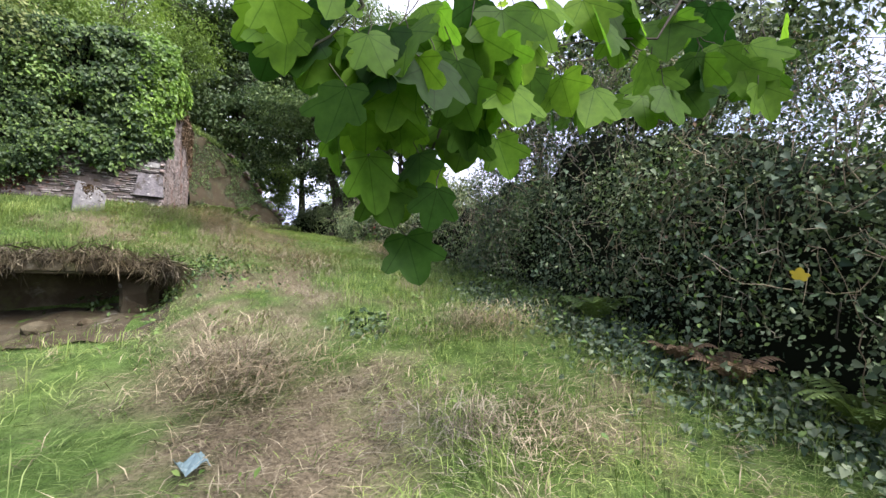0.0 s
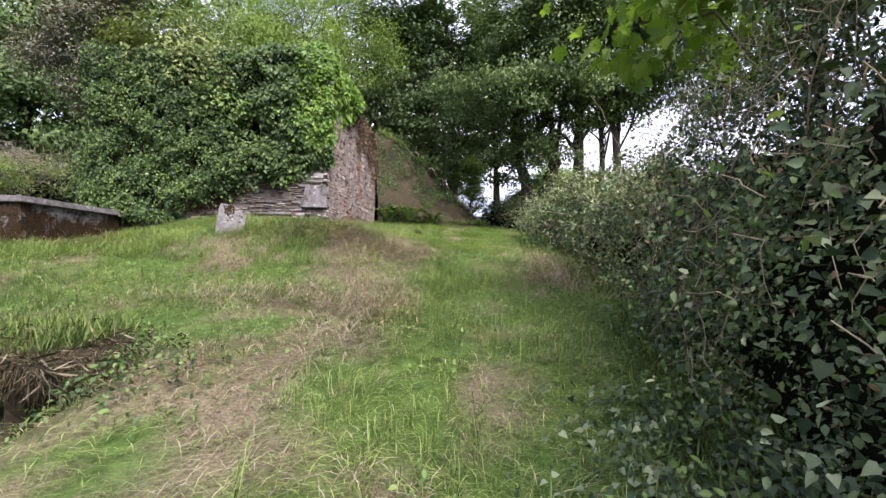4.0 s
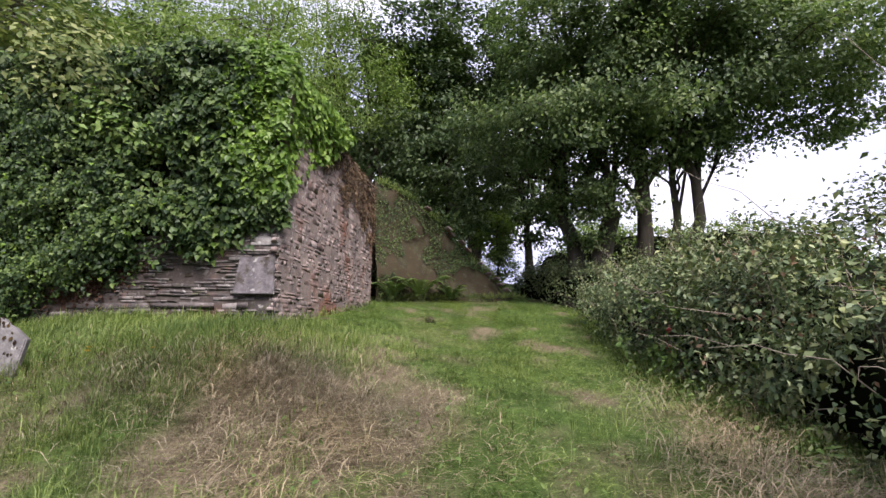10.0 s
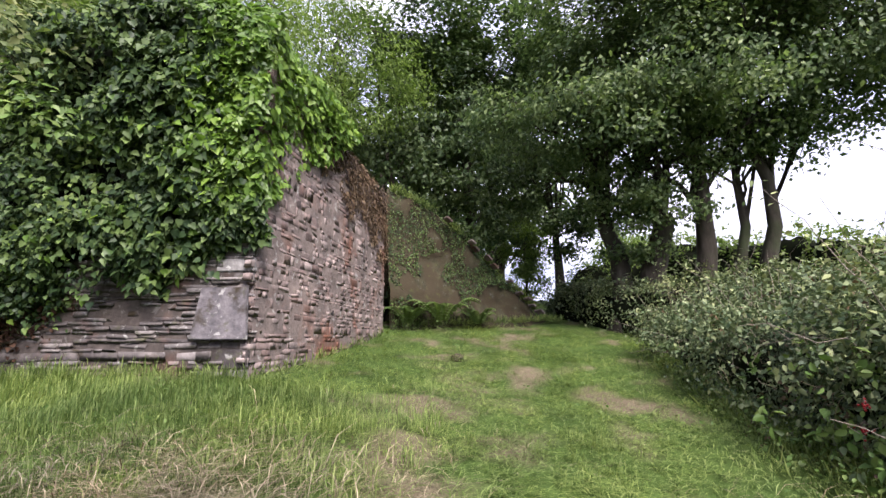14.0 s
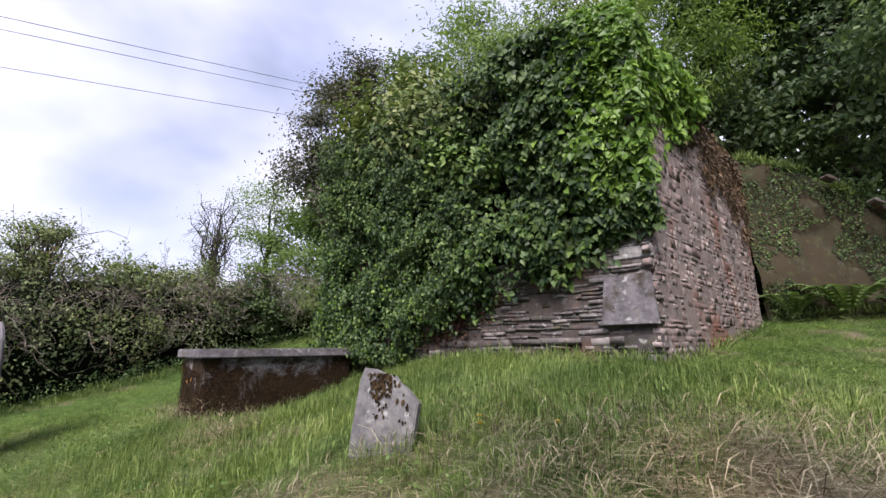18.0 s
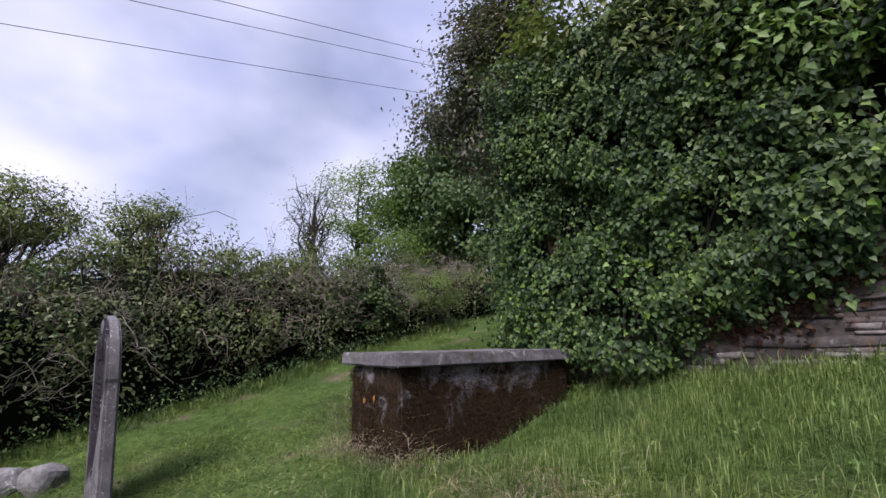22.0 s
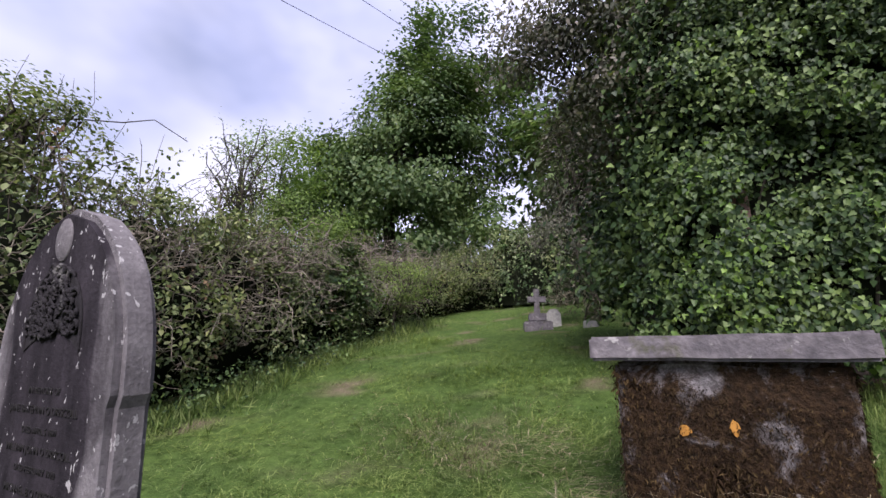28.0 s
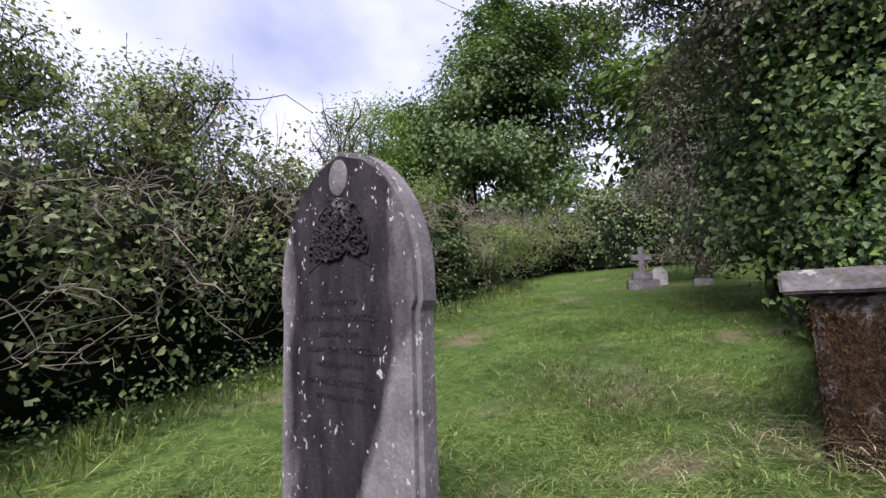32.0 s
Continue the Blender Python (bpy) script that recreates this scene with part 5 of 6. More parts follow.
def cross_monument():
    ob = thing("stone_cross", "small grey stone cross on a stepped base", "gravestone", pose(-10.2, 4.5, gz(-10.2, 4.5) - 0.03, 0, 0, 30))
    bm = bmesh.new()
    block(bm, -0.32, 0.32, -0.22, 0.22, -0.1, 0.22, 0.02)
    part("base", bm, M_COPING, ob)
    bm = bmesh.new()
    block(bm, -0.20, 0.20, -0.14, 0.14, 0.22, 0.40, 0.02)
    part("plinth", bm, M_COPING, ob)
    h = [(0.07, 0.40), (0.06, 0.66), (0.21, 0.66), (0.21, 0.80), (0.06, 0.80), (0.06, 0.98)]
    part("cross", plate(h + [(-x, z) for x, z in reversed(h)], -0.06, 0.06, 0.012), M_COPING, ob)
    st = thing("white_headstone", "small pale headstone half hidden behind the bush", "gravestone", pose(-10.04, 5.1, gz(-10.04, 5.1) - 0.1, -4, 0, 25))
    part("slab", plate([(-0.17, 0), (0.17, 0), (0.17, 0.42), (0.08, 0.52), (-0.08, 0.52), (-0.17, 0.42)], -0.04, 0.04, 0.01), M_WHITE, st)
    low = thing("low_stone", "low pale grave stone lying in the grass by the bush", "gravestone", pose(-9.1, 4.9, gz(-9.1, 4.9) - 0.05, 0, 3, 20))
    bm = bmesh.new()
    block(bm, -0.17, 0.17, -0.1, 0.1, 0, 0.18, 0.02)
    part("slab", bm, M_WHITE, low)


cross_monument()


def boulder(x, y, r, seed, mat, label):
    bm = bmesh.new()
    bmesh.ops.create_icosphere(bm, subdivisions=3, radius=r)
    for v in bm.verts:
        v.co += Vector(noise.noise_vector(v.co / r * 1.1 + Vector((seed, 0, 0)))) * r * 0.35
        v.co.z *= 0.85
    ob = part("loose_stone", bm, mat)
    ob.location = (x, y, gz(x, y) + r * 0.35)
    return tagged(ob, label, "stone", "loose stones by the headstone")


boulder(-8.15, -4.74, 0.15, 3.0, M_MARKER, "rounded grey stone at the headstone's foot")
boulder(-9.2, -4.95, 0.22, 8.0, M_MARKER, "rounded grey stone lying in the grass")
boulder(-9.45, -5.3, 0.22, 5.0, M_MARKER, "rounded grey stone lying in the grass")


def corner_slab():
    """Trapezoid memorial slab leaning on the wall's corner."""
    ob = tagged(part("memorial_slab", plate([(-0.33, 0.0), (0.31, 0.0), (0.27, 0.575), (-0.25, 0.575)], -0.03, 0.03, 0.008), M_COPING), "pale trapezoid slab set at the corner of the slate wall", "slab")
    ob.matrix_world = FRONT @ pose(0.28, 0.075, 0.75, 0, 0, 180)
    return ob


corner_slab()

# overhead wires
for n_, (ax, ay, az, bx, by, bz) in enumerate(((-13.6, -45, -0.7, -16.2, 45, 20.2), (-11.2, -45, -1.2, -16.8, 45, 22.0), (-8.6, -45, -2.6, -17.4, 45, 23.0))):
    p_ = bend((ax, ay, az), (bx, by, bz), -0.4, 0, 20)
    tagged(part("power_line", tubes_mesh("power_line", [tube(p_, np.full(20, 0.009), 5)], M_WIRE)), "thin overhead electricity wire", "cable", "overhead wires")


# overgrown ledge in the bank
def turf_ledge():
    ob = thing("stone_ledge", "old stone lintel in the bank, hung with dry grass", "stone", pose(-0.85, -7.42, -1.42, 0, 0, 4))
    bm = bmesh.new()
    block(bm, -3.8, 1.30, -0.42, 0.55, 0.0, 0.10, 0.02)
    bmesh.ops.subdivide_edges(bm, edges=[e for e in bm.edges if e.calc_length() > 0.3], cuts=6, use_grid_fill=True)
    for v in bm.verts:
        v.co += Vector(noise.noise_vector(v.co * 2.3)) * 0.03
    part("lintel", bm, M_EARTH, ob)
    for x, w in ((-3.5, 0.30), (1.08, 0.16)):
        bm = bmesh.new()
        block(bm, x - w, x + w, -0.24, 0.4, -0.75, 0.01, 0.05)
        bmesh.ops.subdivide_edges(bm, edges=[e for e in bm.edges if e.calc_length() > 0.3], cuts=4, use_grid_fill=True)
        for v in bm.verts:
            v.co += Vector(noise.noise_vector(v.co * 4.3)) * 0.09
        part("jamb", bm, M_EARTH, ob)
    bm = bmesh.new()
    bmesh.ops.create_grid(bm, x_segments=40, y_segments=12, size=0.5)
    for v in bm.verts:
        v.co = Vector((v.co.x * 5.3 - 1.3, v.co.y * 1.25 - 0.27, 0))
        w = ob.matrix_world @ v.co
        v.co.z = gz(w.x, w.y) - ob.matrix_world.translation.z + 0.015 + 0.03 * noise.noise(v.co * 6)
    part("bare_soil", bm, M_EARTH, ob, "dark trodden soil under the lintel")
    for k in range(9):
        bm = bmesh.new()
        bmesh.ops.create_icosphere(bm, subdivisions=2, radius=0.05 + 0.02 * (k % 4))
        for v in bm.verts:
            v.co += Vector(noise.noise_vector(v.co * 14 + Vector((k, 0, 0)))) * 0.03
            v.co.z *= 0.6
        x, y = -1.4 + 0.27 * k, -0.62 + 0.09 * (k % 3)
        w = ob.matrix_world @ Vector((x, y, 0))
        part("rubble_stone", bm, M_EARTH, ob).location = (x, y, gz(w.x, w.y) - ob.matrix_world.translation.z + 0.03)
    n = 17000
    p = np.c_[1.3 - 5.1 * rng.uniform(0, 1, n), rng.choice([-0.46, -0.44, -0.38, -0.2, 0.2], n) + rng.normal(size=n) * 0.06, rng.uniform(0.10, 0.20, n)]
    p[:3000] = np.c_[1.28 + rng.normal(size=3000) * 0.07, rng.uniform(-0.5, 0.55, 3000), rng.uniform(0.02, 0.14, 3000)]
    p[:, 2] += 0.06 * fbm(p, 4.0) + 0.05 * fbm(p + 3, 9.0)
    p[:, 1] += 0.10 * fbm(p + 6, 3.0)
    tagged(part("hanging_grass", leaf_cloud("hanging_grass", p, np.tile([0, -1.0, 0.6], (n, 1)), rng.uniform(0.08, 0.34, n) * (0.35 + 1.0 * np.abs(fbm(p + 30, 3.3))), M_OLDSTRAW, "thin", 1.2, 0.2, 0.9), parent=ob), "dry grass hanging over the lintel", kind="stuff")
    n = 9000
    q = np.c_[rng.uniform(-3.8, 1.2, n), rng.uniform(-0.32, 0.6, n), np.full(n, 0.12)]
    q[:, 2] += 0.04 * fbm(q, 4.0)
    tagged(part("turf", leaf_cloud("turf", q, rng.normal(size=(n, 3)) * [1, 1, 0.2], rng.uniform(0.08, 0.20, n), M_GRASS, "thin", -1.3, 0.2, 0.3), parent=ob), "green turf on the lintel", kind="stuff")
    bm = bmesh.new()
    block(bm, -3.9, 1.2, 0.20, 0.56, -0.95, 0.0, 0.02)
    part("back", bm, M_EARTH, ob)


turf_ledge()


# sycamore spray hanging into the path
def leaf_mesh(name, shape, size, mat, fold=0.08):
    half = np.array(HALF[shape])
    side = half[1:-1]
    k = len(side)
    rise = fold * side[:, 0] - 0.10 * (side[:, 1] - 0.3) ** 2
    v = np.concatenate([np.c_[half[[0, -1]], [0.0, -0.10]], np.c_[side, rise], np.c_[-side[:, 0], side[:, 1], rise]]) * size
    right, left = [0, *range(2, 2 + k), 1], [0, 1, *range(1 + 2 * k, 1 + k, -1)]
    return raw_mesh(name, v, np.array([right, left]), mat)


def hanging_spray():
    """A bough reaching over from the hedge, two drooping twigs and their backlit leaves."""
    ob = tagged(new("sycamore_branch"), "sycamore twigs with broad green leaves hanging over the path", "branch")
    shapes = [leaf_mesh("leaf", "maple", 0.165, M_MAPLE), leaf_mesh("leaf", "maple", 0.140, M_MAPLE, 0.22), leaf_mesh("leaf", "maple", 0.150, M_MAPLE, -0.15)]
    r = random.Random(21)
    ahead, aside, root = Vector((0.422, 0.907, 0)), Vector((0.907, -0.422, 0)), Vector((1.087, -12.27, -1.522))

    def spot(d, s, h):
        """A place d metres up the path from its start, s to the side and h up, both per metre of d."""
        return root + ahead * d + aside * (s * d) + Vector((0, 0, (h + 0.09) * d))

    ts = [tube(bend((6.6, -11.6, 1.3), spot(1.3, 0.05, 0.72), 0.25, 0.05, 10), np.linspace(0.016, 0.006, 10), 7)]
    twigs = [[(1.3, 0.05, 0.72), (1.28, 0.05, 0.50), (1.26, -0.01, 0.28), (1.26, -0.07, 0.14), (1.26, -0.09, 0.06)],
             [(1.3, 0.05, 0.72), (1.2, -0.02, 0.56), (1.19, -0.03, 0.52), (1.15, -0.10, 0.45)],
             [(1.6, 0.70, 0.80), (1.55, 0.55, 0.57), (1.55, 0.52, 0.52), (1.5, 0.38, 0.52), (1.5, 0.28, 0.50)],
             [(1.0, -0.30, 0.80), (1.0, -0.20, 0.60), (1.0, -0.28, 0.52), (1.0, -0.36, 0.47)]]
    for tw in twigs:
        p = np.array([spot(*q) for q in tw])
        ts.append(tube(p, np.linspace(0.006, 0.0025, len(p)), 6))

    def leaf(at, flip=0.0, size=1.0):
        tip = Vector((r.uniform(-0.5, 0.5), r.uniform(-0.5, 0.5), -1.0)).normalized()
        nrm = -ahead + aside * r.uniform(-0.9, 0.9) + Vector((0, 0, r.uniform(-0.5, 0.9) + flip))
        nrm = (nrm - nrm.dot(tip) * tip).normalized()
        lf = part("leaf", r.choice(shapes), None, ob)
        lf.matrix_world = Matrix.Translation(at) @ Matrix((tip.cross(nrm), tip, nrm)).transposed().to_4x4() @ Matrix.Scale(size * r.uniform(0.75, 1.1), 4)
        ts.append(tube(bend(at, at + Vector((r.uniform(-0.05, 0.05), r.uniform(-0.02, 0.06), r.uniform(0.06, 0.11))), 0, 0.005, 4), [0.0014, 0.0016, 0.0018, 0.002], 4))

    # upper storey of leaves, nearer at one end; then the low hanging cluster; then twigs further along
    for k in range(74):
        s = -0.46 + 1.30 * (k + r.random()) / 74
        d = 0.92 + 0.63 * (s + 0.46) - 0.13 * math.exp(-(s / 0.2) ** 2) + r.uniform(-0.08, 0.08)
        leaf(spot(d, s, r.uniform(0.50, 0.68) if s < -0.25 else r.uniform(0.36, 0.64)), r.choice((0, 0, 0.8)), 0.82 + 0.40 * (s + 0.46))
    for k in range(20):
        s = r.uniform(-0.26, 0.14)
        leaf(spot(1.22 + 0.5 * s + r.uniform(-0.07, 0.08), s, r.uniform(0.13, 0.36)), r.choice((0, 0, 0.8)), 0.92)
    leaf(spot(1.26, -0.085, 0.03), 0.2)
    for dx, dy, dz in ((3.52, -9.14, 0.10), (3.66, -9.10, 0.02), (3.80, -9.18, 0.08), (3.92, -9.3, 0.02), (3.30, -9.6, 0.12), (3.15, -9.5, 0.22)):
        leaf(Vector((dx, dy, dz)), 0.0, 0.8)
    ts.append(tube(bend((5.6, -9.4, 0.7), (3.1, -9.5, 0.34), 0.15, 0.03, 9), np.linspace(0.014, 0.003, 9), 6))
    part("twig_growth", tubes_mesh("twig_growth", ts, M_BARK), parent=ob)


hanging_spray()


# fern at the foot of the bank
def fern(x, y, size, seed, label):
    ob = tagged(new("fern"), label, "fern", "ferns at the bank's foot")
    r = np.random.default_rng(seed)
    z = gz(x, y)
    for k in range(11):
        a = 2 * np.pi * k / 11 + r.uniform(-0.2, 0.2)
        ln = size * r.uniform(0.75, 1.1)
        t = np.linspace(0, 1, 16)
        rr = ln * t * 0.9
        path = np.c_[x + np.cos(a) * rr, y + np.sin(a) * rr, z + 0.05 + ln * (1.7 * t - 1.15 * t ** 2.2)]
        ahead = np.gradient(path, axis=0)
        ahead /= np.linalg.norm(ahead, axis=1, keepdims=True)
        side = np.cross(ahead, [0, 0, 1.0])
        vs, fs = list(path), []
        for i in range(2, 15):
            w = ln * 0.26 * math.sin(math.pi * min(1, 0.15 + 0.85 * t[i]) ** 0.9) + 0.01
            for sg in (1, -1):
                b = len(vs)
                e = path[i] + sg * side[i] * w + ahead[i] * w * 0.3 - [0, 0, w * 0.25]
                q = ahead[i] * ln * 0.028
                vs += [e + q * 0.5, e - q * 0.3]
                fs.append([i, i + 1, b, b + 1])
        part("frond", raw_mesh("frond", np.array(vs), np.array(fs), M_FERN), parent=ob)
    return ob


fern(0.35, 7.05, 1.05, 1, "large green fern at the foot of the bank")
fern(-0.45, 6.75, 0.8, 2, "green fern beside the gable's end")
fern(1.2, 7.9, 0.7, 3, "small fern on the bank")


# ---- grass ----
def blades(name, label, n, box, mat, length, width, upright, keep, category="grass", tuft=5, fan=0.02, pile=0.06):
    """Blades in loose tufts; upright below 0: lying every way."""
    k = n // tuft
    x, y = rng.uniform(box[0], box[1], k), rng.uniform(box[2], box[3], k)
    ok = rng.uniform(size=k) < keep(x, y)
    x, y = x[ok], y[ok]
    size = np.repeat(np.clip(1.0 + 0.35 * fbm(np.c_[x, y, 0 * x] + 2, 1.9) + 0.25 * rng.normal(size=len(x)), 0.4, 1.9), tuft)
    comb = np.repeat(2.5 * fbm(np.c_[x, y, 0 * x] + 9, 2.2), tuft)
    x, y = np.repeat(x, tuft), np.repeat(y, tuft)
    n = len(x)
    a = rng.uniform(0, 2 * np.pi, n)
    off = np.abs(rng.normal(size=n)) * fan
    if upright > 0:
        lean = np.clip(np.abs(rng.normal(size=n)) * (1 - upright) * 0.85, 0.05, 1.45)
        way = np.where(rng.uniform(size=n) < 0.5, a, comb + rng.normal(size=n) * 0.7)
    else:
        lean = rng.uniform(0.95, 1.52, n)
        way = np.where(rng.uniform(size=n) < 0.6, rng.uniform(0, 2 * np.pi, n), comb + rng.normal(size=n) * 0.5)
    x, y = x + np.cos(a) * off, y + np.sin(a) * off
    z = ground_z(x, y) - 0.01 + (0 if upright > 0 else pile) * rng.uniform(0, 1, n) * np.clip(size, 0.4, 1.6)
    ln = length * rng.uniform(0.5, 1.3, n) * size
    up, hx, hy = np.cos(lean), np.cos(way) * np.sin(lean), np.sin(way) * np.sin(lean)
    base = np.c_[x, y, z]
    side = np.c_[-np.sin(way), np.cos(way), np.zeros(n)] * (width * rng.uniform(0.6, 1.4, n))[:, None]
    mid = base + np.c_[hx * 0.40, hy * 0.40, up * 0.66] * ln[:, None]
    tip = base + np.c_[hx * 1.15, hy * 1.15, up * 0.80] * ln[:, None]
    v = np.stack([base, mid + side, tip, mid - side], 1).reshape(-1, 3)
    me = raw_mesh(name, v, (np.arange(n) * 4)[:, None] + [0, 1, 2, 3], mat)
    return tagged(new(name, me), label, category, kind="stuff")


def walked(x, y, reach):
    """How near a place is to the line walked, 1 to 0."""
    line = np.array([(1.6, -13), (3.0, -10.4), (2.9, -7.5), (2.2, -4), (0.2, -4.3), (-4, -4.5), (-6.4, -5.5)])
    d = np.full(len(x), 99.0)
    for a, b in zip(line[:-1], line[1:]):
        t = np.clip(((x - a[0]) * (b - a)[0] + (y - a[1]) * (b - a)[1]) / ((b - a) @ (b - a)), 0, 1)
        d = np.minimum(d, np.hypot(x - a[0] - t * (b - a)[0], y - a[1] - t * (b - a)[1]))
    return np.exp(-((d / reach) ** 2))


def clear(x, y):
    inside = (x < -1.05) & (x > -6.6) & (y > 0.75) & (y < 6.8)
    tomb = (np.abs(x + 6.235) < 0.47) & (np.abs(y + 1.26) < 1.12)
    hollow = (x > -3.2) & (x < 0.42) & (y > -8.0) & (y < -6.9)
    return ~(inside | tomb | hollow)


BOX = (-15.5, 7.0, -15.0, 12.5)
def lush(x, y):
    return np.clip(0.5 + 0.9 * fbm(np.c_[x, y, 0 * x] + 40, 1.6), 0.05, 1)


blades("grass", "short green grass of the graveyard slope", 1500000, BOX, M_GRASS, 0.105, 0.0020, 0.0, lambda x, y: clear(x, y) * (0.06 + 0.78 * walked(x, y, 2.8)) * (1.0 - 0.62 * dryness(x, y)), fan=0.035)
blades("long_grass", "longer tufts of green grass", 900000, BOX, M_GRASS, 0.20, 0.0021, 0.05, lambda x, y: clear(x, y) * (0.12 + 0.8 * walked(x, y, 3.2)) * lush(x, y) ** 2.0 * (1 - 0.35 * step(-5, -7, x)) * (1 - 0.60 * dryness(x, y)), tuft=11, fan=0.035)
blades("cut_grass", "dry cut grass lying in swathes", 1250000, BOX, M_STRAW, 0.13, 0.0021, -0.1, lambda x, y: clear(x, y) * (0.05 + 0.75 * walked(x, y, 3.0)) * (0.12 + 0.88 * dryness(x, y)), "dry grass", tuft=5, fan=0.05)


blades("lush_grass", "lush uncut grass on the rise before the ruin", 210000, (-5.6, 1.4, -3.7, 0.75), M_GRASS, 0.17, 0.0022, 0.05, lambda x, y: clear(x, y) * 0.42 * (1 - 0.95 * dryness(x, y)), tuft=8, fan=0.035)
blades("lawn_grass", "grass of the strip between the gable and the brambles", 190000, (-0.7, 5.2, -1.2, 8.5), M_GRASS, 0.11, 0.0030, 0.0, lambda x, y: clear(x, y) * (0.30 + 0.5 * lush(x, y)) * (1 - 0.75 * dryness(x, y)), tuft=7, fan=0.04)
blades("lawn_grass", "ragged grass of the lawn beside the tombs", 250000, (-12.0, -4.5, -7.0, 2.5), M_GRASS, 0.12, 0.0026, 0.0, lambda x, y: clear(x, y) * (0.12 + 0.55 * lush(x, y)) * (1 - 0.7 * dryness(x, y)), tuft=6, fan=0.035)


def weeds():
    n = 20000
    k = n // 12
    cx, cy = rng.uniform(-12, 5.2, k), rng.uniform(-13.5, 8, k)
    ok = clear(cx, cy) & (rng.uniform(size=k) < 0.15 + walked(cx, cy, 3.5)) & (fbm(np.c_[cx, cy, 0 * cx] + 70, 1.2) > -0.1)
    cx, cy = np.repeat(cx[ok], 12), np.repeat(cy[ok], 12)
    x, y = cx + rng.normal(size=len(cx)) * 0.09, cy + rng.normal(size=len(cx)) * 0.09
    p = np.c_[x, y, ground_z(x, y) + rng.uniform(0.02, 0.13, len(x))]
    me = leaf_cloud("weeds", p, np.tile([0, 0, 1.0], (len(p), 1)), rng.uniform(0.02, 0.048, len(p)), M_HEDGE_LIGHT, "oval", 0.3, 0.2, 0.7)
    return tagged(new("weeds", me), "low broad-leaved weeds among the grass", "weeds", kind="stuff")


weeds()


def bank_cover():
    """Ivy and moss sprigs clinging to the face of the wall remnant."""
    a, b = np.array([-1.15, 7.0]), np.array([3.3, 10.4])
    across = np.array([a[1] - b[1], b[0] - a[0]]) / np.hypot(*(b - a))
    n = 14000
    u, k = rng.uniform(0.0, 0.92, n), rng.uniform(0, 1, n)
    g = a + (b - a) * u[:, None]
    base = ground_z(g[:, 0], g[:, 1]) - 0.25
    p = np.c_[g, base + (bank_top(u) - base) * k]
    off = 0.60 * (1 - k) ** 1.6 + 0.06
    p[:, 0] -= across[0] * off
    p[:, 1] -= across[1] * off
    keep = fbm(p + 5, 1.6) + 0.9 * step(0.25, 0.0, u) + 0.45 * step(0.5, 1.0, k) > 0.30
    p = p[keep]
    out = np.tile([-across[0], -across[1], 0.4], (len(p), 1))
    me = leaf_cloud("bank_creeper", p, out, rng.uniform(0.022, 0.055, len(p)), M_IVY, "ivy", 0.9, 0.12, 0.7)
    return tagged(new("bank_creeper", me), "ivy creeping over the crumbled wall remnant", "ivy", kind="stuff")


bank_cover()


# ---- small things among the plants ----
def bracken(x, y, size, seed):
    ob = fern(x, y, size, seed, "withered brown bracken at the hedge's foot")
    ob.name = "bracken"
    for c in ob.children:
        c.data.materials[0] = M_BROWNLEAF
    ob["group"] = ""
    return ob


bracken(3.98, -10.5, 0.32, 14)
bracken(3.95, -10.15, 0.26, 15)
fern(4.1, -11.1, 0.38, 21, "green fern at the hedge's foot")
fern(4.0, -9.3, 0.42, 22, "green fern at the hedge's foot")


def berry_spray(x, y, z, seed):
    ob = tagged(new("berry_cluster"), "cluster of red berries hanging in the bramble", "berries", "berry clusters in the bramble")
    r = random.Random(seed)
    bm = bmesh.new()
    bmesh.ops.create_icosphere(bm, subdivisions=2, radius=0.009)
    me = bpy.data.meshes.new("berry")
    bm.to_mesh(me)
    bm.free()
    me.materials.append(M_RED)
    smooth(me)
    ts = []
    for _ in range(15):
        p = Vector((x + r.gauss(0, 0.022), y + r.gauss(0, 0.022), z + r.gauss(0, 0.020)))
        part("berry", me, None, ob).location = p
        ts.append(tube(bend(p, (x + 0.02, y + 0.02, z + 0.07), 0, 0, 3), [0.0015] * 3, 4))
    part("stalk", tubes_mesh("stalk", ts, M_TWIG), parent=ob)


berry_spray(4.58, 0.06, 0.25, 1)
berry_spray(4.62, 0.16, 0.06, 2)


def yellow_leaf(x, y, z, size, turn):
    ob = tagged(part("fallen_leaf", leaf_mesh("fallen_leaf", "maple", size, M_YELLOW)), "yellowed sycamore leaf caught in the hedge", "leaf", "yellow leaves")
    ob.matrix_world = pose(x, y, z, 120, turn, -80)


yellow_leaf(3.93, -10.92, -1.46, 0.075, 15)


def low_clump(name, label, x, y, r, h, n, mat, size, shape="oval"):
    """Leafy plants standing close together, thinning outwards, with their stems."""
    ob = tagged(new(name), label, "weeds", "weed clumps on the slope")
    d = rng.normal(size=(n, 2)) * r * 0.5
    px, py = x + d[:, 0], y + d[:, 1]
    top = h * np.exp(-(d ** 2).sum(1) / (r * r) * 0.9)
    p = np.c_[px, py, ground_z(px, py) + 0.02 + top * rng.uniform(0.15, 1.0, n)]
    part("leaves", leaf_cloud("leaves", p, np.c_[d / r * 0.6, np.ones(n)], rng.uniform(0.6, 1.3, n) * size, mat, shape, 0.5, 0.2, 0.6), parent=ob)
    ts = [tube(bend((q[0], q[1], gz(q[0], q[1])), (q[0] + 0.03, q[1], q[2]), 0, 0.01, 4), np.linspace(0.003, 0.0015, 4), 4) for q in p[::16]]
    tagged(part("stem_growth", tubes_mesh("stem_growth", ts, M_TWIG), parent=ob), kind="stuff")


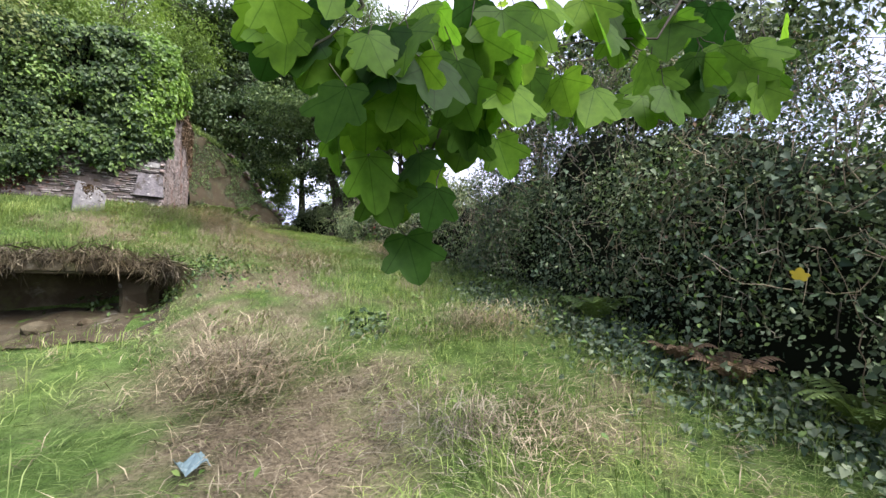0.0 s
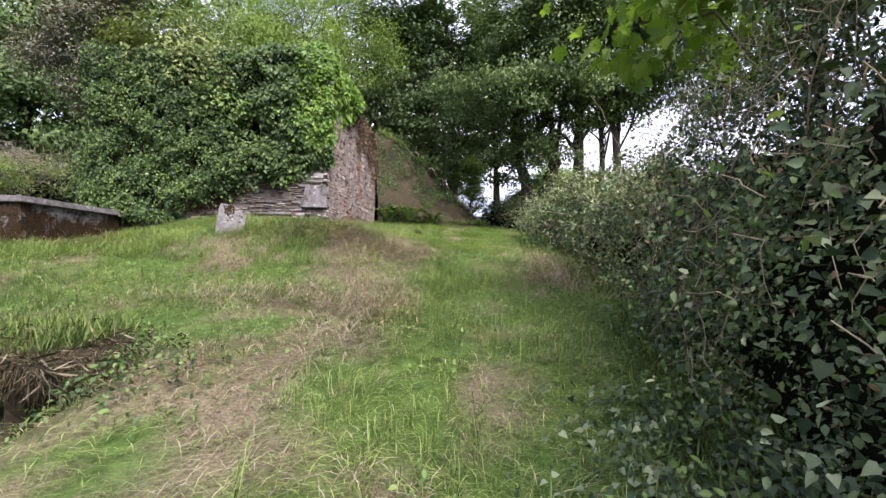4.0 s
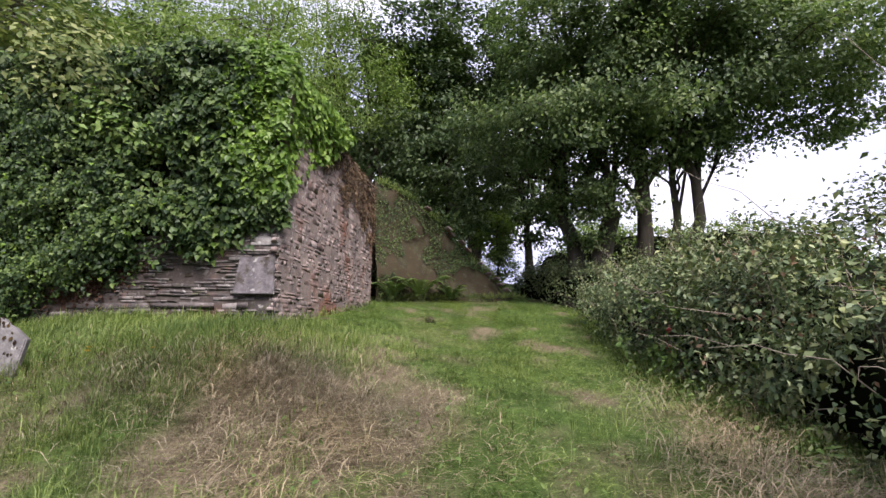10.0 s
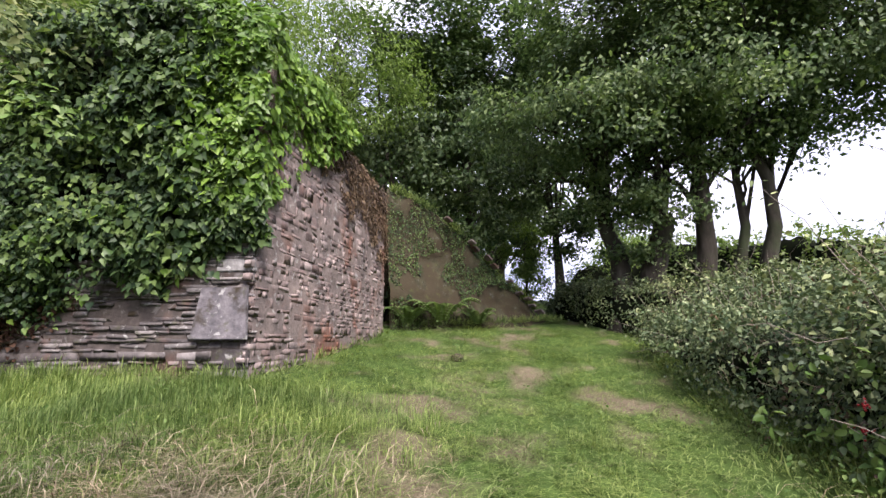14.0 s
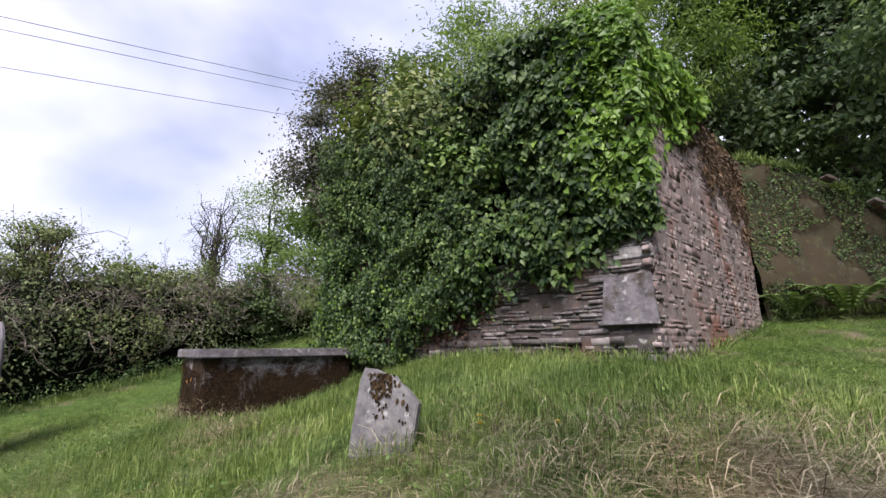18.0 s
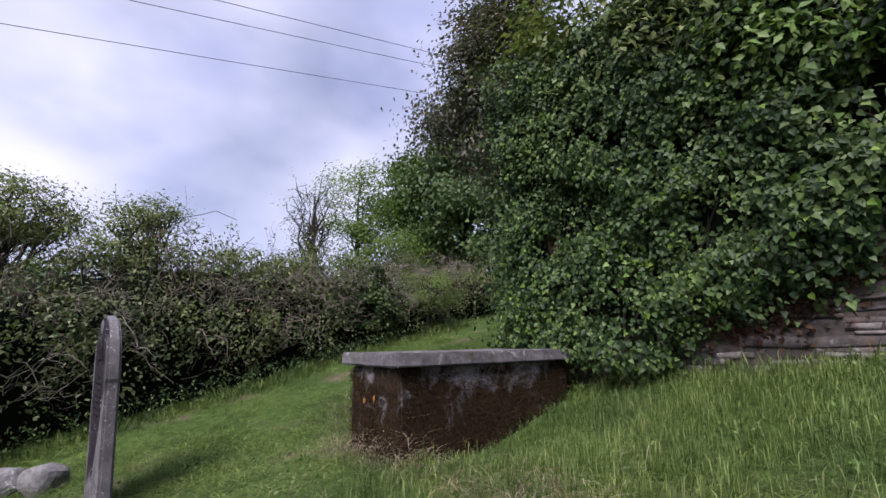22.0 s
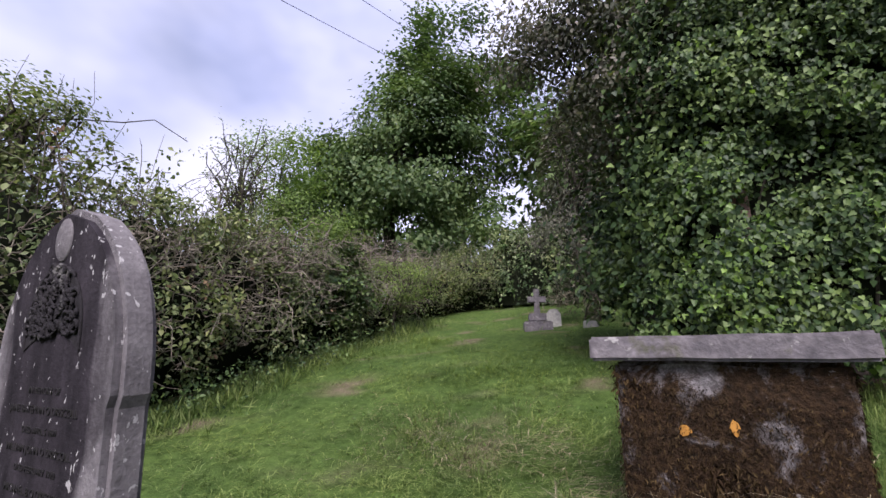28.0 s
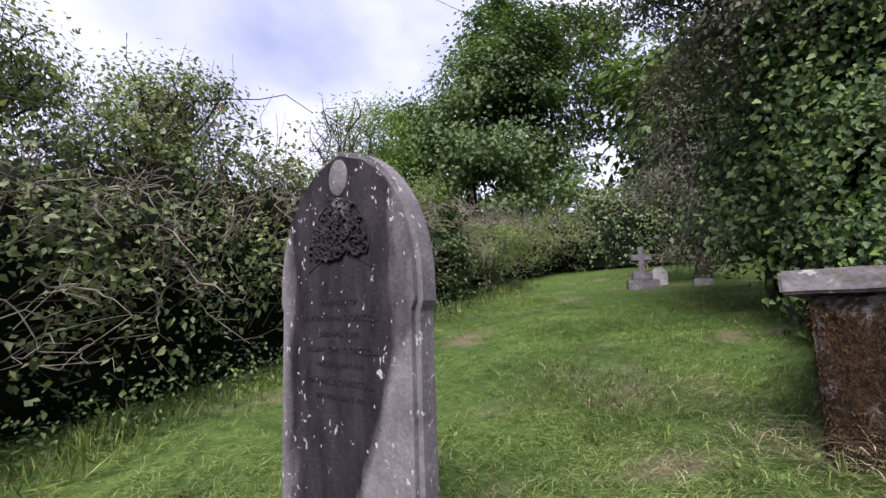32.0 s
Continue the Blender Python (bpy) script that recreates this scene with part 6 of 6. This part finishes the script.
low_clump("nettle_clump", "dark green nettles growing at the edge of the low bank", 0.75, -7.45, 0.55, 0.20, 620, M_IVY, 0.042)
low_clump("nettle_clump", "dark green nettles growing at the edge of the low bank", 0.1, -7.05, 0.5, 0.20, 360, M_IVY, 0.042)
low_clump("dock_clump", "broad-leaved dock in the cut grass", 2.0, -9.0, 0.26, 0.14, 110, M_HEDGE, 0.055)


def litter_scrap():
    bm = bmesh.new()
    bmesh.ops.create_grid(bm, x_segments=8, y_segments=6, size=0.5)
    for v in bm.verts:
        v.co = Vector((v.co.x * 0.12, v.co.y * 0.07, 0.02 * math.sin(v.co.x * 7) + 0.02 * noise.noise(v.co * 6)))
    bmesh.ops.solidify(bm, geom=bm.faces[:], thickness=0.001)
    ob = tagged(part("litter_scrap", bm, M_LITTER), "crumpled pale blue scrap of plastic in the grass", "litter")
    ob.matrix_world = pose(0.95, -10.35, gz(0.95, -10.35) + 0.08, 18, 8, 30)


litter_scrap()


def dandelion(x, y):
    z = gz(x, y)
    ob = thing("dandelion", "yellow dandelion flower in the grass", "flower", group="dandelions")
    ob.location = (x, y, z)
    part("stalk", tubes_mesh("stalk", [tube(bend((0, 0, 0), (0.01, -0.01, 0.15), 0, 0.003, 5), [0.0022] * 5, 5)], M_GRASS), parent=ob)
    n = 60
    a, k = rng.uniform(0, 6.28, n), rng.uniform(0.2, 1, n)
    p = np.c_[0.01 + 0.004 * np.cos(a), -0.01 + 0.004 * np.sin(a), np.full(n, 0.15)]
    b = np.c_[np.cos(a) * k, np.sin(a) * k, 0.9 - 0.6 * k] * 0.024
    s = np.c_[-np.sin(a), np.cos(a), 0 * a] * 0.003
    v = np.stack([p - s * 0.5, p + s * 0.5, p + b + s, p + b - s], 1).reshape(-1, 3)
    part("flower_head", raw_mesh("flower_head", v, (np.arange(n) * 4)[:, None] + [0, 1, 2, 3], M_YELLOW), parent=ob)


dandelion(-1.01, -2.07)
dandelion(-0.93, -2.16)
dandelion(-0.55, -1.9)


def soil_clod(x, y, r0, seed):
    bm = bmesh.new()
    bmesh.ops.create_icosphere(bm, subdivisions=3, radius=r0)
    for v in bm.verts:
        v.co += Vector(noise.noise_vector(v.co / r0 * 1.6 + Vector((seed, 0, 0)))) * r0 * 0.45
        v.co.z *= 0.7
    ob = part("soil_clod", bm, M_EARTH)
    ob.location = (x, y, gz(x, y) + r0 * 0.35)
    tagged(ob, "dark clod of earth on the mown grass", "clod")


soil_clod(1.08, 4.09, 0.11, 2.0)


def dry_heap(label, x, y, sx, sy, n, length):
    """Dry grass raked together, thinning outwards."""
    def keep(px, py):
        return clear(px, py) * np.exp(-((px - x) / sx) ** 2 - ((py - y) / sy) ** 2)

    blades("dry_heap", label, int(n * 0.75), (x - 2 * sx, x + 2 * sx, y - 2 * sy, y + 2 * sy), M_STRAW, length, 0.0022, -0.1, keep, "dry grass", 4, 0.04, 0.17)


dry_heap("dry grass heaped at the chest tomb's foot", -6.2, -2.45, 0.7, 0.22, 9000, 0.24)
dry_heap("raked dry grass lying along the bramble's foot", 4.15, -2.8, 0.5, 1.3, 40000, 0.24)
dry_heap("heap of raked dry grass on the mound", 0.55, -2.15, 1.2, 0.65, 76000, 0.22)
dry_heap("raked dry grass on the slope", 1.15, -9.7, 0.32, 0.28, 14000, 0.20)
dry_heap("raked dry grass lying in a swathe", 2.85, -9.15, 0.45, 0.22, 12000, 0.16)
dry_heap("brown raked grass on the slope", 2.4, -10.4, 0.4, 0.25, 12000, 0.16)
dry_heap("raked dry grass along the low bank", 0.4, -5.6, 1.4, 0.3, 24000, 0.20)
dry_heap("raked dry grass beside the trodden strip", 1.95, -5.9, 0.35, 0.9, 22000, 0.20)
dry_heap("tuft of dry grass beside the grave", -4.2, -2.6, 0.5, 0.3, 8000, 0.20)
dry_heap("strip of dry grass on the lawn", -8.2, -1.6, 0.9, 0.35, 12000, 0.14)


def withered_creeper():
    """Red-brown dead creeper on the slates under the ivy's lower edge."""
    n = 900
    u = 2.85 + rng.normal(size=n) * 0.30
    z = np.interp(u, [1.5, 2.0, 3.0, 3.5, 3.9], [1.5, 1.3, 0.95, 0.8, 0.5]) - np.abs(rng.normal(size=n)) * 0.16
    m3, mt = np.array(FRONT.to_3x3()), np.array(FRONT.translation)
    p = np.c_[u, rng.uniform(0.02, 0.07, n), z] @ m3.T + mt
    out = np.tile(np.array([0.0, 1.0, 0.3]) @ m3.T, (n, 1))
    me = leaf_cloud("withered_creeper", p, out, rng.uniform(0.02, 0.06, n), M_DEADCREEPER, "ivy", 0.9, 0.15, 0.6)
    return tagged(new("withered_creeper", me), "withered red-brown creeper on the slate wall", "creeper", kind="stuff")


withered_creeper()


def wall_foot_weeds():
    """Long grass and weeds along the foot of the slate wall and the gable."""
    n = 450
    u = rng.uniform(-0.1, 4.2, n)
    m3, mt = np.array(FRONT.to_3x3()), np.array(FRONT.translation)
    p = np.c_[u, 0.06 + np.abs(rng.normal(size=n)) * 0.10, 0 * u] @ m3.T + mt
    q = np.c_[-0.85 + np.abs(rng.normal(size=n)) * 0.08, rng.uniform(0.7, 6.0, n), np.zeros(n)]
    p = np.concatenate([p, q])
    p[:, 2] = ground_z(p[:, 0], p[:, 1])
    me = leaf_cloud("wall_foot_grass", p, rng.normal(size=(len(p), 3)) * [1, 1, 0.2], rng.uniform(0.06, 0.26, len(p)), M_GRASS, "thin", -0.7, 0.2, 0.5)
    return tagged(new("wall_foot_grass", me), "long grass standing along the foot of the walls", "grass", kind="stuff")


wall_foot_weeds()


def bank_turf():
    """Grass along the raking top of the wall remnant and at its foot."""
    a, b = np.array([-1.15, 7.0]), np.array([3.3, 10.4])
    across = np.array([a[1] - b[1], b[0] - a[0]]) / np.hypot(*(b - a))
    n = 5200
    u = rng.uniform(0.02, 1.0, n)
    g = a + (b - a) * u[:, None]
    foot = rng.uniform(size=n) < 0.25
    off = np.where(foot, 0.5, 0.02) + rng.normal(size=n) * 0.09
    z = np.where(foot, ground_z(g[:, 0], g[:, 1]), bank_top(u) - 0.02)
    p = np.c_[g - across * off[:, None], z]
    p = p[(fbm(p + 21, 2.6) > -0.15) | foot]
    n = len(p)
    me = leaf_cloud("bank_turf", p, rng.normal(size=(n, 3)) * [1, 1, 0.3], rng.uniform(0.10, 0.30, n), M_GRASS, "blade", -0.8, 0.2, 0.4)
    return tagged(new("bank_turf", me), "grass growing along the wall remnant's raking top", "grass", kind="stuff")


bank_turf()


def hedge_foot_grass():
    """Rank grass and low weeds where the lawn meets the hedge banks."""
    n = 11000
    y = rng.uniform(-14.0, 5.5, n)
    edge = np.interp(y, [-14, -12, -10, -8.3, -6.4, -4.5, -2.0, 0, 2, 5.5], [4.75, 4.4, 4.1, 4.2, 4.7, 4.9, 4.85, 4.7, 4.9, 5.1])
    x = edge - 0.10 + rng.normal(size=n) * 0.22
    ok = (rng.uniform(size=n) < 0.25) | (y < -6) | (y > -2.2)
    x, y = x[ok], y[ok]
    n = len(x)
    p = np.c_[x, y, ground_z(x, y)]
    tagged(new("rank_grass", leaf_cloud("rank_grass", p, rng.normal(size=(n, 3)) * [1, 1, 0.2], rng.uniform(0.08, 0.24, n), M_GRASS, "blade", -1.0, 0.2, 0.4)), "rank grass along the hedge's foot", "grass", kind="stuff")
    m = 7000
    k = rng.integers(0, n, m)
    q = p[k] + np.c_[rng.normal(size=(m, 2)) * 0.08, rng.uniform(0.03, 0.22, m)]
    tagged(new("foot_weeds", leaf_cloud("foot_weeds", q, np.tile([-0.3, 0, 1.0], (m, 1)), rng.uniform(0.025, 0.06, m), M_HEDGE_LIGHT, "oval", 0.3, 0.2, 0.6)), "small-leaved weeds along the hedge's foot", "weeds", kind="stuff")
    m = 12000
    y = rng.uniform(-12.6, -7.2, m)
    x = np.interp(y, [-12.6, -12, -10, -8.3, -7.2], [4.5, 4.4, 4.1, 4.2, 4.5]) + 0.1 - np.abs(rng.normal(size=m)) * 0.42
    q = np.c_[x, y, ground_z(x, y) + rng.uniform(0.01, 0.16, m)]
    q = q[fbm(q + 44, 2.4) > -0.25]
    q[:, 2] += 0.10 * np.clip(fbm(q + 3, 3.0), -0.3, 1)
    tagged(new("trailing_ivy", leaf_cloud("trailing_ivy", q, np.tile([-0.5, -0.2, 0.9], (len(q), 1)), rng.uniform(0.02, 0.05, len(q)), M_GROUND_IVY, "ivy", 0.5, 0.15, 0.6)), "ivy trailing out of the hedge over the grass", "ivy", kind="stuff")


hedge_foot_grass()


def left_hedge_foot():
    """Long grass, dead stems and weeds where the lawn meets the thorn hedge."""
    line = np.array([(-8.7, -9.6), (-10.1, -7.2), (-11.2, -4.9), (-11.8, -2.5), (-12.4, -0.1), (-13.2, 2.5), (-14.3, 5.5)])
    n = 9000
    k = rng.uniform(0, len(line) - 1.001, n)
    a = k.astype(int)
    g = line[a] + (line[a + 1] - line[a]) * (k - a)[:, None]
    off = rng.normal(size=n) * 0.30
    x, y = g[:, 0] + off, g[:, 1] + 0.2 * off
    p = np.c_[x, y, ground_z(x, y)]
    tall = np.clip(0.6 + 0.7 * fbm(p + 12, 2.0), 0.25, 1.4)
    tagged(new("rank_grass", leaf_cloud("rank_grass", p, rng.normal(size=(n, 3)) * [1, 1, 0.2], rng.uniform(0.12, 0.36, n) * tall, M_GRASS, "blade", -1.0, 0.2, 0.4)), "rank grass along the thorn hedge's foot", "grass", kind="stuff")
    m = 4500
    c = np.repeat(rng.integers(0, n, m // 18), 18)
    q = p[c] + np.c_[rng.normal(size=(len(c), 2)) * 0.12 - [0.12, 0], rng.uniform(0.03, 0.42, len(c))]
    tagged(new("foot_weeds", leaf_cloud("foot_weeds", q, np.tile([0.5, -0.2, 0.8], (len(q), 1)), rng.uniform(0.03, 0.07, len(q)), M_IVY, "oval", 0.4, 0.2, 0.7)), "bright-leaved brambles and weeds at the thorn hedge's foot", "weeds", kind="stuff")


left_hedge_foot()


def gable_growth():
    """Dry roots and brown moss hanging over the gable's upper, further part."""
    n = 16000
    u, z = -rng.uniform(0.5, 5.25, n), rng.uniform(0.9, 4.25, n)
    p = np.c_[u, z, np.zeros(n)]
    keep = fbm(p + 2, 1.7) * 0.45 + 0.35 * fbm(p + 8, 5.0) + (z - 2.9) * 0.55 + (-u - 3.0) * 0.16 > 0.15
    u, z = u[keep], z[keep]
    m3, mt = np.array(GABLE.to_3x3()), np.array(GABLE.translation)
    q = np.c_[u, rng.uniform(0.03, 0.09, len(u)), z] @ m3.T + mt
    out = np.tile(np.array([0.0, 1.0, 0.2]) @ m3.T, (len(u), 1))
    me = leaf_cloud("wall_roots", q, out, rng.uniform(0.04, 0.15, len(u)), M_ROOTS, "narrow", 1.3, 0.15, 0.5)
    return tagged(new("wall_roots", me), "dry brown roots and moss hanging on the gable", "roots", kind="stuff")


gable_growth()

# ---- stones of the two bare walls, last ----
def stone_shapes(k, seed):
    """Unit stones: rough chamfered blocks, centred, front towards +y."""
    r = np.random.default_rng(seed)
    made = []
    for _ in range(k):
        j = lambda: r.uniform(-0.09, 0.09)
        ring = []
        for y, s in ((-0.5, 1.0), (0.44, 1.0), (0.5, 0.965)):
            ring += [(sx * 0.5 * s + j() * 0.6, y + j() * 0.5, sz * 0.5 * (s if y < 0.47 else 0.93) + j()) for sx, sz in ((-1, -1), (1, -1), (1, 1), (-1, 1))]
        f = []
        for a in (0, 4):
            f += [(a + i, a + (i + 1) % 4, a + 4 + (i + 1) % 4, a + 4 + i) for i in range(4)]
        f.append((8, 9, 10, 11))
        made.append((np.array(ring), np.array(f)))
    return made


def lay(wall, shapes, mat, u0, u1, zlow, zhigh, course, length, near, seed, depth=0.10, rough=1.0):
    """Courses of stones on a wall: those that near() picks as parts, the rest joined."""
    r = np.random.default_rng(seed)
    meshes = [raw_mesh("stone", v, f, mat) for v, f in shapes]
    vs, fs, at, count = [], [], 0, 0
    z = -0.1
    while z < 4.6:
        h = course * (r.uniform(0.5, 1.3) if r.uniform() > 0.22 else r.uniform(1.4, 2.3))
        u = u0 + r.uniform(-0.2, 0)
        while u < u1:
            ln = length * r.choice([0.4, 0.6, 0.8, 1.0, 1.3, 1.9]) * r.uniform(0.85, 1.15)
            cu, cz = u + ln / 2, z + h / 2
            if zlow(cu) < cz < zhigh(cu) and cu + ln / 2 < u1 + 0.06 and cu - ln / 2 > u0 - 0.06:
                k = r.integers(len(shapes))
                out = (r.uniform(-0.02, 0.014) if r.uniform() > 0.1 else -0.035) * rough
                size = (ln - 0.012, depth, h * r.uniform(0.84, 1.0))
                if near(cu, cz) and count < 300:
                    ob = part("stone", meshes[k], None, wall)
                    ob.matrix_local = Matrix.LocRotScale((cu, out - depth / 2 + 0.02, cz), Euler((0, r.uniform(-0.07, 0.07), r.uniform(-0.04, 0.04))), size)
                    count += 1
                else:
                    v, f = shapes[k]
                    vs.append(v * size + [cu, out - depth / 2 + 0.02, cz])
                    fs.append(f + at)
                    at += len(v)
            u += ln
        z += h
    if vs:
        tagged(part("stonework", raw_mesh("stonework", np.concatenate(vs), np.concatenate(fs), mat), None, wall), kind="stuff")


SHAPES = stone_shapes(14, 3)


def front_top(u):
    return float(np.interp(u, [0, 0.4, 1.0, 2.0, 3.0, 3.6, 4.0], [2.4, 2.2, 2.0, 1.7, 1.35, 1.1, 0.75]))


lay(wall_south, SHAPES, M_SLATE, 0.0, 4.0, lambda u: 0.15, front_top, 0.054, 0.27, lambda u, z: True, 5, 0.12, 1.5)
lay(wall_east, SHAPES, M_RUBBLE, -5.25, 0.02, lambda u: 0.0, lambda u: TOP + 0.03, 0.072, 0.15, lambda u, z: u > -1.6 and z < 1.9, 9, 0.09, 0.4)


def quoins():
    """Larger dressed blocks up the corner of the two walls."""
    r = random.Random(9)
    z = 0.25
    k = 0
    while z < 2.9:
        h = r.uniform(0.12, 0.24)
        if not 0.70 < z + h / 2 < 1.36:
            ln, dp = (0.42, 0.22) if k % 2 else (0.24, 0.36)
            bm = bmesh.new()
            block(bm, -0.02, ln * r.uniform(0.8, 1.1), -dp, 0.022, 0.008, h - 0.008, 0.012)
            for v in bm.verts:
                v.co += Vector(noise.noise_vector(v.co * 7 + Vector((z, 0, 0)))) * 0.012
            q = part("quoin", bm, M_SLAB if r.random() < 0.4 else M_SLATE, wall_south)
            q.matrix_local = Matrix.Translation((0, 0, z))
        z += h
        k += 1


quoins()
